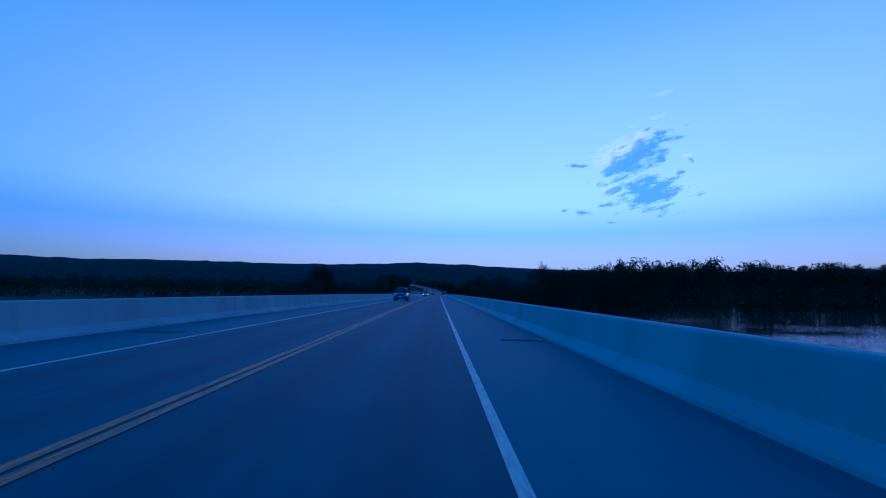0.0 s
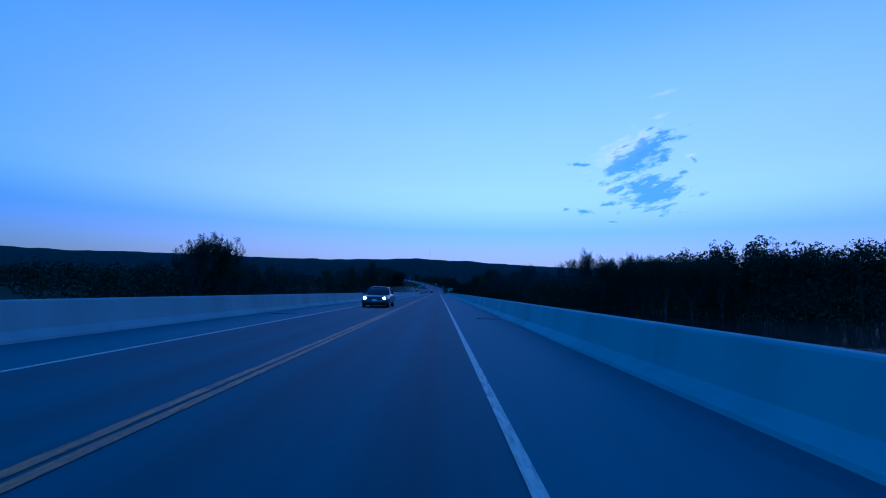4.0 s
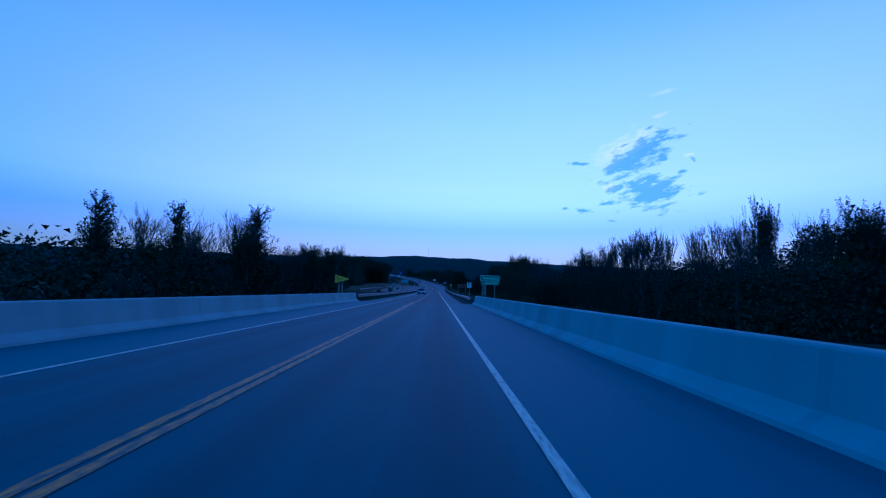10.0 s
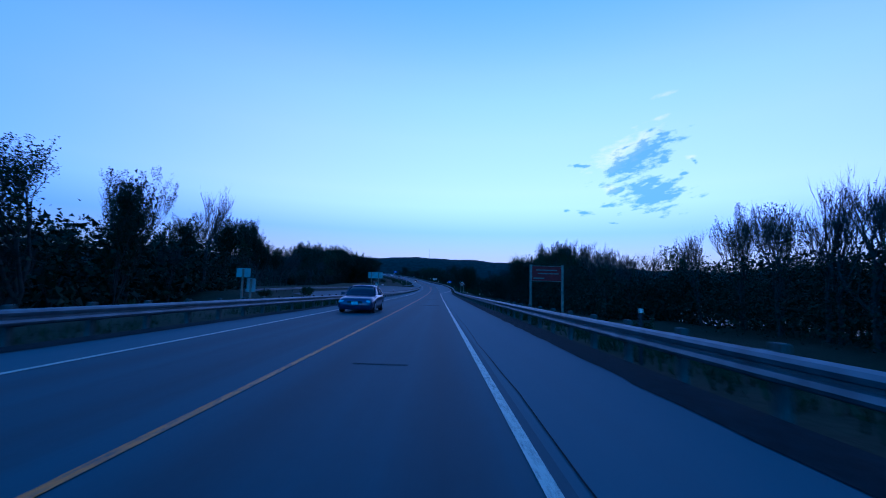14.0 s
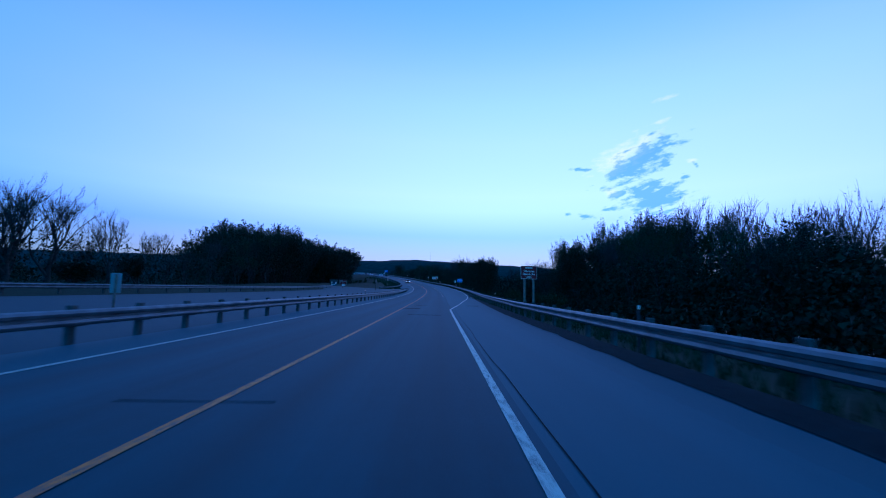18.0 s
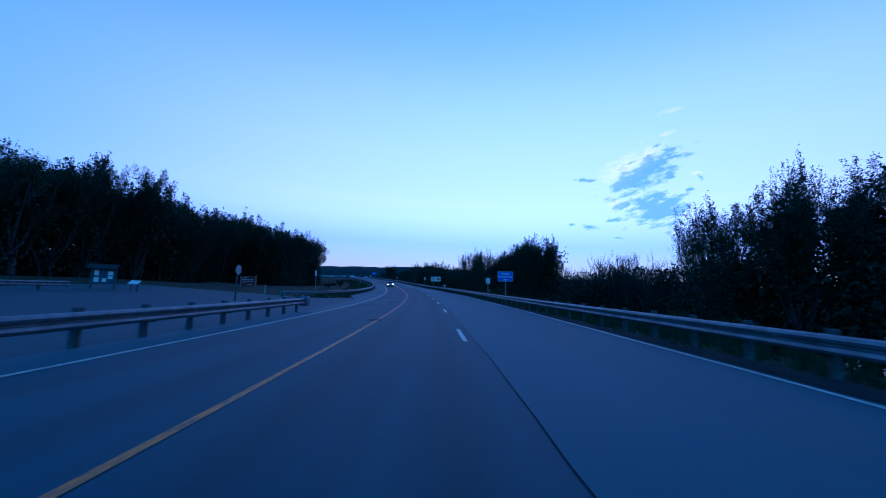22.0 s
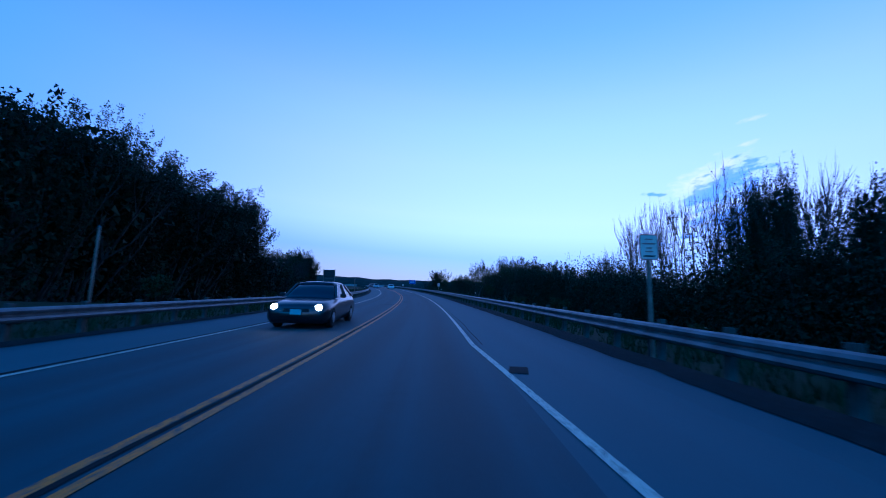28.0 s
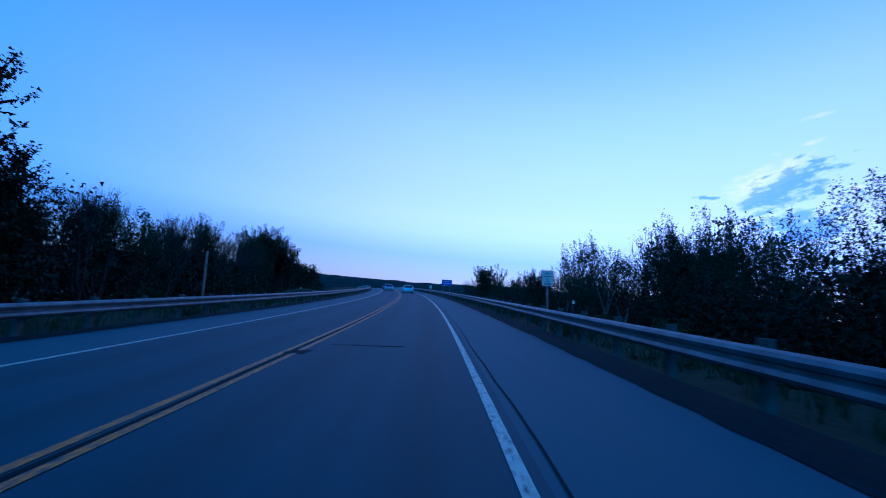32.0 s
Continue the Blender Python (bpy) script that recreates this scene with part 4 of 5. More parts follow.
def glow(name, c, power):
    k = Mat(name, 0.3)
    k.color((0.7, 0.7, 0.7))
    k.b.inputs["Emission Color"].default_value = (*c, 1)
    k.b.inputs["Emission Strength"].default_value = power
    return k.m


LAMP_ON = glow("headlight_on", (1.0, 0.93, 0.8), 9.0)
LAMP_OFF = plain("headlight_off", (0.45, 0.47, 0.5), 0.2, 0, 0.1)
TAIL = plain("tail_lamp", (0.25, 0.01, 0.01), 0.3, 0, 0.1)


def loft(sections, cap=True):
    """A body through cross sections: (y, half width low, half width high, z low, z shoulder, z top)."""
    bm = bmesh.new()
    rings = []
    for y, wl, wh, zl, zs, zt in sections:
        ring = [(-wl * 0.9, zl), (-wl, zl + (zs - zl) * 0.35), (-wl, zs - 0.06), (-wl * 0.97, zs), (-wh, zt - 0.03), (-wh * 0.8, zt), (0, zt + 0.015), (wh * 0.8, zt), (wh, zt - 0.03), (wl * 0.97, zs), (wl, zs - 0.06), (wl, zl + (zs - zl) * 0.35), (wl * 0.9, zl)]
        rings.append([bm.verts.new((x, y, z)) for x, z in ring])
    n = len(rings[0])
    for a, b in zip(rings, rings[1:]):
        for i in range(n):
            j = (i + 1) % n
            bm.faces.new((a[i], a[j], b[j], b[i]))
    bm.faces.new(rings[0][::-1])
    bm.faces.new(rings[-1])
    bmesh.ops.recalc_face_normals(bm, faces=bm.faces[:])
    return bm


def car(s, lat, paint, label, suv=False, lights=False, away=False, category="car"):
    """A car whose front lies at y = 0 and looks along -y."""
    root = tagged(new("car"), label, category, "cars")
    p = at(s, lat)
    m = Matrix.Translation(p) @ Matrix.Rotation(along(s)[3], 4, "Z") @ Matrix.Rotation(ramp(s, *[(k[0], k[2]) for k in LINE]), 4, "X") @ Matrix.Rotation(-bank_at(s), 4, "Y")
    root.matrix_basis = m @ (Matrix.Rotation(math.pi, 4, "Z") if away else Matrix.Identity(4))
    L_ = 4.8
    hood = 0.98 if suv else 0.86
    belt = 1.05 if suv else 0.93
    top = 1.72 if suv else 1.44
    g = 0.24 if suv else 0.18
    body = part("body", loft([(0.0, 0.72, 0.55, g + 0.1, 0.52, hood - 0.22), (0.12, 0.86, 0.7, g, 0.62, hood - 0.12), (0.7, 0.9, 0.8, g, 0.7, hood - 0.04), (1.35, 0.91, 0.84, g, 0.78, hood + 0.02),
                              (1.6, 0.91, 0.86, g, 0.82, belt), (3.6, 0.91, 0.86, g, 0.85, belt + 0.03), (4.3, 0.9, 0.82, g, 0.82, belt + (0.06 if suv else 0.02)), (4.72, 0.86, 0.76, g, 0.72, belt - 0.02), (L_, 0.76, 0.66, g + 0.12, 0.62, belt - 0.18)]), paint, root, smooth=True)
    back = 4.62 if suv else 4.1
    part("cabin_glass", loft([(1.45, 0.82, 0.74, belt - 0.08, belt - 0.02, belt + 0.04), (2.15 if not suv else 2.0, 0.83, 0.64, belt - 0.1, belt, top - 0.06), (2.9, 0.83, 0.66, belt - 0.1, belt, top - 0.03), (back - 0.75 if not suv else back - 0.3, 0.82, 0.64, belt - 0.1, belt, top - 0.08), (back + 0.15, 0.78, 0.7, belt - 0.1, belt - 0.02, belt + 0.05)]), GLASS, root, smooth=True)
    part("roof", loft([(2.1 if not suv else 1.98, 0.6, 0.58, top - 0.09, top - 0.06, top - 0.05), (2.6, 0.66, 0.58, top - 0.06, top - 0.03, top), (3.2, 0.66, 0.58, top - 0.06, top - 0.03, top), (back - 0.7 if not suv else back - 0.25, 0.62, 0.56, top - 0.11, top - 0.08, top - 0.06)]), paint, root, smooth=True)
    for x in (-1, 1):
        for y0, z0, y1, z1 in ((1.5, belt, 2.15 if not suv else 2.0, top - 0.08), (back + 0.1, belt, back - 0.72 if not suv else back - 0.28, top - 0.1), (2.95, belt, 2.95, top - 0.06)):
            bm = bmesh.new()
            a, b = Vector((x * 0.84, y0, z0)), Vector((x * 0.67, y1, z1))
            vs = []
            for q in (a, b):
                for dx, dy in ((-0.035, -0.045), (0.035, -0.045), (0.035, 0.045), (-0.035, 0.045)):
                    vs.append(bm.verts.new(q + Vector((dx, dy, 0))))
            for i in range(4):
                j = (i + 1) % 4
                bm.faces.new((vs[i], vs[j], vs[4 + j], vs[4 + i]))
            bmesh.ops.recalc_face_normals(bm, faces=bm.faces[:])
            part("pillar", bm, paint, root)
        mir = box(0.2, 0.1, 0.14, 0.03, at=(x * 1.0, 1.75, belt - 0.02))
        part("mirror", mir, paint, root)
        lampm = LAMP_ON if lights else LAMP_OFF
        if lights:
            bm = bmesh.new()
            bmesh.ops.create_uvsphere(bm, u_segments=14, v_segments=8, radius=0.105, matrix=Matrix.Translation((x * 0.64, 0.08, 0.64)))
            part("headlight", bm, lampm, root, "lit round headlight", True)
        else:
            hl = box(0.36, 0.16, 0.14, 0.04, at=(x * 0.6, 0.09, hood - 0.34))
            part("headlight", hl, lampm, root, "clear headlight")
        part("tail_lamp", box(0.34, 0.08, 0.16, 0.03, at=(x * 0.6, L_ - 0.1, belt - 0.28)), TAIL, root, "red tail lamp")
        for y in (0.88, 3.75):
            r = 0.36 if suv else 0.32
            bm = bmesh.new()
            bmesh.ops.create_cone(bm, cap_ends=True, segments=20, radius1=r, radius2=r, depth=0.22, matrix=Matrix.Translation((x * 0.8, y, r)) @ Matrix.Rotation(radians(90), 4, "Y"))
            bmesh.ops.bevel(bm, geom=[e for e in bm.edges if len(e.link_faces) == 2 and abs(e.calc_face_angle(0)) > 1], offset=0.03, segments=1, affect="EDGES")
            wh = part("tyre", bm, TYRE, root)
            bm = bmesh.new()
            bmesh.ops.create_cone(bm, cap_ends=True, segments=14, radius1=r * 0.62, radius2=r * 0.5, depth=0.24, matrix=Matrix.Translation((x * 0.8, y, r)) @ Matrix.Rotation(radians(90), 4, "Y"))
            part("rim", bm, RIMM, wh)
    part("grille", box(0.78, 0.06, 0.13, 0.02, at=(0, 0.02, hood - 0.36)), TRIM, body)
    part("bumper_intake", box(1.1, 0.08, 0.12, 0.03, at=(0, 0.04, g + 0.14)), TRIM, body)
    part("number_plate", box(0.32, 0.015, 0.15, 0.004, at=(0, -0.015, 0.44)), PLATE, root, "blank pale plate")
    part("rear_plate", box(0.32, 0.015, 0.15, 0.004, at=(0, L_ + 0.01, 0.6)), PLATE, root, "blank pale plate")
    for x in (-0.3, 0.3):
        part("wiper", box(0.5, 0.02, 0.015, 0, at=(x, 1.52, belt + 0.045)), TRIM, root)
    return root


def paint(name, c):
    k = Mat(name, 0.28, 0.2, 0.5)
    k.b.inputs["Coat Weight"].default_value = 0.5
    k.color(k.ramp(k.noise(2.5, 3), (0.3, tuple(v * 0.85 for v in c)), (0.7, c)))
    return k.m


DARKBLUE, BLACKC, SILVER, WHITEC = paint("dark_blue_paint", (0.02, 0.03, 0.07)), paint("black_paint", (0.012, 0.012, 0.014)), paint("silver_paint", (0.38, 0.4, 0.42)), paint("white_paint", (0.6, 0.6, 0.6))
car(53.6, -2.2, DARKBLUE, "dark blue sport utility car coming along the bridge", suv=True)
car(139, -1.7, BLACKC, "dark car with lit headlights on the bridge", lights=True)
car(366, -1.75, DARKBLUE, "dark sedan in the oncoming lane", )
car(614.6, -1.75, BLACKC, "black sedan with round lit headlights in the oncoming lane", lights=True)
car(750, -1.75, SILVER, "silver sedan in the oncoming lane")
car(738, 1.6, WHITEC, "white car driving away towards the far bridge", away=True)
car(770, -1.7, BLACKC, "dark car near the far bridge")

# ---------------------------------------------------------------- trees
class Limbs:
    def __init__(self):
        self.v, self.f = [], []
    def add(self, a, b, ra, rb, sides=4):
        d = (b - a)
        if d.length < 1e-4:
            return
        q = d.to_track_quat("Z", "Y")
        n = len(self.v)
        for c, r in ((a, ra), (b, rb)):
            for i in range(sides):
                t = 2 * math.pi * i / sides
                self.v.append(c + q @ Vector((r * math.cos(t), r * math.sin(t), 0)))
        for i in range(sides):
            j = (i + 1) % sides
            self.f.append((n + i, n + j, n + sides + j, n + sides + i))
    def shoot(self, a, b, w, side):
        """A fine shoot that runs out to a point."""
        s = (b - a).cross(side)
        s = s.normalized() * w if s.length > 1e-5 else Vector((w, 0, 0))
        n = len(self.v)
        self.v += [a - s, a + s, b]
        self.f.append((n, n + 1, n + 2))


def leaf_cards(centres, size, rng):
    """Small pointed leaves, one at each centre, turned at random."""
    n = len(centres)
    a = rng.normal(size=(n, 3))
    a /= np.linalg.norm(a, axis=1)[:, None]
    b = np.cross(a, rng.normal(size=(n, 3)))
    b /= np.linalg.norm(b, axis=1)[:, None] + 1e-9
    sz = size * rng.uniform(0.55, 1.3, (n, 1))
    v = np.stack([centres + a * sz * 0.62, centres - a * sz * 0.38 + b * sz * 0.38, centres - a * sz * 0.38 - b * sz * 0.38], 1).reshape(-1, 3)
    return v, [(3 * i, 3 * i + 1, 3 * i + 2) for i in range(n)]


# trunk share, limbs, opening, depth, forks, lift, crown radius by height, leaves a spray, leaf size, spray length, spray thickness, deep leaves, their size
FORMS = {"broad": (0.16, 6, 0.75, 4, 3, 0.10, 0.27, 20, 0.3, 1.5, 0.8, 900, 0.8), "broad_near": (0.16, 6, 0.75, 4, 3, 0.10, 0.27, 64, 0.155, 1.5, 0.72, 2600, 0.55),
         "airy": (0.24, 5, 0.55, 4, 3, 0.16, 0.2, 11, 0.24, 1.4, 0.5, 60, 0.6), "airy_near": (0.24, 5, 0.55, 4, 3, 0.16, 0.2, 24, 0.14, 1.4, 0.45, 120, 0.4),
         "column": (0.1, 0, 0.5, 3, 2, 0.16, 0.12, 14, 0.22, 1.3, 0.5, 900, 0.5), "bare": (0.3, 5, 0.42, 4, 3, 0.2, 0.19, 2, 0.15, 1.7, 0.3, 0, 0.2),
         "snag": (0.35, 3, 0.6, 2, 2, 0.08, 0.22, 0, 0.2, 0.5, 0.2, 0, 0.2), "shrub": (0.02, 8, 0.7, 3, 3, 0.1, 0.42, 16, 0.14, 0.6, 0.26, 160, 0.3)}


def make_tree(kind, height, seed, label):
    """The trunk with its limbs and the crown of shoots and leaf sprays are its parts."""
    rng, r = np.random.default_rng(seed), random.Random(seed)
    tr, tw, sprays = Limbs(), Limbs(), []
    start, limbs, wide, depth, forks, lift, radius, leaves, lsize, slen, sthick, deep, dsize = FORMS[kind]

    def grow(p, d, length, rad, lev):
        pts, q, n = [p], p, (3 if lev == 1 else 2)
        for i in range(n):
            d = (d + Vector((r.gauss(0, 0.14), r.gauss(0, 0.14), lift))).normalized()
            e = q + d * (length / n)
            r0, r1 = rad * (1 - 0.35 * i / n), rad * (1 - 0.35 * (i + 1) / n)
            if lev <= 1:
                tr.add(q, e, r0, r1, 6)
            elif lev < depth:
                tw.add(q, e, r0, r1, 3)
            else:
                tw.shoot(q, e, max(r0 * 0.8, 0.028), Vector((r.gauss(0, 1), r.gauss(0, 1), 0.3)))
            q = e
            pts.append(q)
        if lev >= depth - 1:
            sprays.append((q.copy(), d.copy()))
        if lev >= depth:
            return
        for i in range(forks + (r.random() < 0.4)):
            az = r.uniform(0, 6.283)
            o = wide * (0.25 if i == 0 else r.uniform(0.6, 1.15))
            nd = (d + Vector((math.cos(az), math.sin(az), 0.15)) * o).normalized()
            at_ = q if i == 0 else pts[r.randrange(1, len(pts))].lerp(q, r.uniform(0, 0.6))
            grow(at_, nd, length * r.uniform(0.58, 0.82), rad * (0.62 if i == 0 else 0.45), lev + 1)

    base = height * {"shrub": 0.008, "snag": 0.014}.get(kind, 0.018)
    if kind == "shrub":
        for i in range(limbs):
            az = r.uniform(0, 6.283)
            grow(Vector((r.gauss(0, 0.3), r.gauss(0, 0.3), -0.2)), Vector((math.cos(az) * 0.7, math.sin(az) * 0.7, 1)).normalized(), height * 0.4, base, 1)
    elif kind == "column":
        q, n = Vector((0, 0, -0.6)), 22
        for i in range(n):
            e = Vector((r.gauss(0, 0.12), r.gauss(0, 0.12), height * 0.93 * (i + 1) / n))
            tr.add(q, e, base * (1 - i / n) + 0.02, base * (1 - (i + 1) / n) + 0.02, 6)
            if i > 1:
                for k in range(4):
                    az = r.uniform(0, 6.283)
                    grow(e, Vector((math.cos(az) * 0.75, math.sin(az) * 0.75, 0.9)).normalized(), height * 0.13 * (1.15 - 0.75 * i / n), base * 0.3, 2)
            q = e
    else:
        q = Vector((0, 0, -0.6))
        tall = height * r.uniform(start, start + 0.1)
        for i in range(3):
            e = Vector((r.gauss(0, 0.15), r.gauss(0, 0.15), tall * (i + 1) / 3))
            tr.add(q, e, base * (1.15 - 0.1 * i), base * (1.05 - 0.1 * i), 7)
            q = e
        for i in range(limbs):
            az = i * 6.283 / max(limbs - 1, 1) + r.uniform(-0.5, 0.5)
            o = wide * (r.uniform(0.5, 0.9) if i else 0.1)
            grow(q - Vector((0, 0, tall * r.uniform(0, 0.3))), Vector((math.cos(az) * o, math.sin(az) * o, 1)).normalized(), height * 0.3, base * 0.55, 1)
    tip = np.array([t[:] for t, _ in sprays])
    way = np.array([d[:] for _, d in sprays])
    # bring the crown to the wanted height and spread
    k = (height - slen * 0.35) / max(tip[:, 2].max(), 0.1)
    kx = radius * height / max(np.percentile(np.hypot(tip[:, 0], tip[:, 1]), 88), 0.1)
    sc = Matrix.Diagonal((kx, kx, k, 1))
    tip = tip * np.array([kx, kx, k])
    way = way * np.array([kx, kx, k]) + np.array([0, 0, 0.45])
    way /= np.linalg.norm(way, axis=1)[:, None]
    root = tagged(new("tree" if kind != "shrub" else "bush"), label, "tree" if kind != "shrub" else "bush")
    bark = PALEBARK if kind == "snag" else BARK
    if kind == "bare":
        # upright fans of fine twigs at the ends of the branches
        for p, d in zip(tip, way):
            for j in range(3):
                a = Vector(p - d * r.uniform(0.0, 0.9))
                b = a + (Vector(d) + Vector((r.gauss(0, 0.3), r.gauss(0, 0.3), r.uniform(0, 0.5)))).normalized() * r.uniform(0.8, 1.9)
                tw.shoot(sc.inverted() @ a, sc.inverted() @ b, 0.022, Vector((r.gauss(0, 1), r.gauss(0, 1), 0.3)))
    child("trunk", mesh_of("trunk", [sc @ v for v in tr.v], tr.f, bark, True), root)
    cv, cf = [list(sc @ v) for v in tw.v], list(tw.f)
    mats = [0] * len(cf)
    if leaves:
        # leaves along each spray, closing to its point
        n = leaves * len(tip)
        u = rng.uniform(0, 1, (n, 1))
        side = rng.normal(size=(n, 3))
        side *= sthick * (1 - 0.6 * u) * rng.uniform(0.2, 1, (n, 1)) / np.linalg.norm(side, axis=1)[:, None]
        cen = np.repeat(tip, leaves, 0) + np.repeat(way, leaves, 0) * (u - 0.6) * slen * np.repeat(rng.uniform(0.6, 1.3, (len(tip), 1)), leaves, 0) + side
        lv, lf = leaf_cards(cen, lsize, rng)
        if deep:
            # the shaded foliage within the crown
            mid = tip[rng.integers(0, len(tip), deep)]
            f = rng.uniform(0.1, 0.72, (deep, 1))
            dv, df = leaf_cards(mid * np.hstack([f, f, rng.uniform(0.7, 0.97, (deep, 1))]) + rng.normal(size=(deep, 3)) * 0.25, dsize, rng)
            lf = lf + [tuple(i + len(lv) for i in q) for q in df]
            lv = np.vstack([lv, dv])
        n = len(cv)
        cv += lv.tolist()
        cf += [tuple(i + n for i in q) for q in lf]
        mats += [1] * len(lf)
    me = bpy.data.meshes.new("crown")
    me.from_pydata(cv, [], cf)
    me.materials.append(bark)
    me.materials.append({"bare": DRYTWIG, "shrub": LEAF2, "airy": LEAF2, "airy_near": LEAF2}.get(kind, LEAF))
    me.polygons.foreach_set("material_index", mats)
    me.update()
    child("crown", me, root)
    return root


LABELS = {"broad": "tall leafy tree with a dense dark crown", "airy": "slender tree in thin fresh leaf", "column": "narrow upright leafy tree",
          "bare": "bare tree with fine upright branches and few buds", "snag": "dead pale tree with broken limbs", "shrub": "low green bush on the embankment"}
LABELS["broad_near"], LABELS["airy_near"] = LABELS["broad"], LABELS["airy"]
SIZES = {"broad": 18.0, "airy": 15.0, "column": 19.0, "bare": 17.0, "snag": 10.0, "shrub": 2.6, "broad_near": 18.0, "airy_near": 15.0}
STOCK = {k: [[make_tree(k, SIZES[k], 11 + 7 * i + len(k), LABELS[k]), False] for i in range({"broad": 4, "bare": 4, "airy": 3, "column": 2, "snag": 2, "shrub": 3, "broad_near": 4, "airy_near": 3}[k])] for k in SIZES}
trand = random.Random(42)


REST = []


def plant(kind, s, lat, top=None, h=None, group="roadside trees", fat=1.0, joined=False):
    """A tree whose top reaches the height top over sea level, or that is h tall. joined: it goes into the woods behind."""
    p = at(s, lat)
    g = max(gz(p.x, p.y), WATER_Z - 0.8)
    tall = h if h else top - g
    if tall < 1.0:
        return
    if not joined and kind + "_near" in STOCK:
        kind += "_near"
    slot = trand.choice(STOCK[kind])
    k = tall / SIZES[kind]
    spin = trand.uniform(0, 360)
    wide = min(max(k, 0.55), 1.5) * fat * trand.uniform(0.88, 1.15)
    m = pose(p.x, p.y, g, trand.uniform(-3, 3), trand.uniform(-3, 3), spin) @ Matrix.Diagonal((wide, wide, k, 1))
    if joined:
        REST.append((slot[0], m))
    elif not slot[1]:
        slot[1] = True
        slot[0].matrix_basis = pose(p.x, p.y, g, 0, 0, spin)
        tagged(slot[0], group=group if kind != "shrub" else "roadside bushes")
    else:
        copy_thing(slot[0], m)


def join_rest(name, label):
    """The trees behind the first rows, drawn together."""
    co, loops, starts, mats, nv, nl, cache = [], [], [], [], 0, 0, {}
    for proto, m in REST:
        for ob in proto.children:
            me = ob.data
            if me.name not in cache:
                v = np.empty(len(me.vertices) * 3, np.float32)
                me.vertices.foreach_get("co", v)
                li = np.empty(len(me.loops), np.int32)
                me.loops.foreach_get("vertex_index", li)
                ls = np.empty(len(me.polygons), np.int32)
                me.polygons.foreach_get("loop_start", ls)
                mi = np.empty(len(me.polygons), np.int32)
                me.polygons.foreach_get("material_index", mi)
                slots = np.array([WOODMATS.index(x) for x in me.materials], np.int32)
                cache[me.name] = (v.reshape(-1, 3), li, ls, slots[mi])
            v, li, ls, mi = cache[me.name]
            M = np.array(m, np.float32)
            co.append(v @ M[:3, :3].T + M[:3, 3])
            loops.append(li + nv)
            starts.append(ls + nl)
            mats.append(mi)
            nv, nl = nv + len(v), nl + len(li)
    me = bpy.data.meshes.new(name)
    co, loops, starts, mats = np.concatenate(co), np.concatenate(loops), np.concatenate(starts), np.concatenate(mats)
    me.vertices.add(len(co))
    me.vertices.foreach_set("co", co.ravel())
    me.loops.add(len(loops))
    me.loops.foreach_set("vertex_index", loops)
    me.polygons.add(len(starts))
    me.polygons.foreach_set("loop_start", starts)
    me.polygons.foreach_set("material_index", mats)
    for x in WOODMATS:
        me.materials.append(x)
    me.update(calc_edges=True)
    return tagged(new(name, me), label, "woods", kind="stuff")


WOODMATS = [BARK, PALEBARK, LEAF, LEAF2, DRYTWIG]


def mixed(weights):
    r = trand.uniform(0, sum(w for _, w in weights))
    for k, w in weights:
        r -= w
        if r <= 0:
            return k
    return weights[-1][0]


def band(s0, s1, lats, gap, top, weights, jitter=1.6, rough=2.2, front=1):
    for row, lat in enumerate(lats):
        s = s0 + trand.uniform(0, gap)
        while s < s1:
            la = lat + trand.uniform(-jitter, jitter)
            plant(mixed(weights), s, la, top(s, abs(la)) + trand.gauss(0, rough), joined=row >= front)
            s += gap * trand.uniform(0.7, 1.35)


BARE = [("bare", 6), ("airy", 2), ("broad", 1)]
LEAFY = [("broad", 6), ("airy", 1), ("column", 1)]
MIX = [("bare", 3), ("airy", 3), ("broad", 2), ("column", 1)]
# left bank
band(212, 300, (-58, -70), 10, lambda s, l: 4.0 + 0.02 * (s - 212), BARE, rough=1.8)
band(306, 425, (-34,), 8.5, lambda s, l: ramp(s, (306, -2.0), (335, 1.6)), MIX, rough=1.4)
band(322, 425, (-44, -58), 15, lambda s, l: 2.2 + (l - 30) * 0.13, BARE, front=0)
band(425, 546, (-46, -56), 9.0, lambda s, l: 2.0 + (l - 45) * 0.12 + 0.01 * (s - 425), BARE)
band(550, 640, (-50, -58, -67), 6.2, lambda s, l: ramp(s, (546, 7.0), (560, 11.6), (571, 14.3), (590, 14.0), (640, 16.0)) + (l - 48) * ramp(s, (550, 0.1), (580, 0.2)), LEAFY, rough=1.7)
band(630, 693, (-31, -40, -50), 5.6, lambda s, l: ramp(s, (630, 14.2), (665, 15.5), (684, 16.5), (690, 12)) + (l - 30) * 0.25, LEAFY, rough=1.1)
band(695, 742, (-27, -35), 4.6, lambda s, l: ramp(s, (695, 9.5), (712, 12.0), (742, 9.5)), [("airy", 4), ("bare", 3)], rough=1.2)
band(742, 900, (-27, -38), 8.0, lambda s, l: 13.0, LEAFY, rough=1.5)
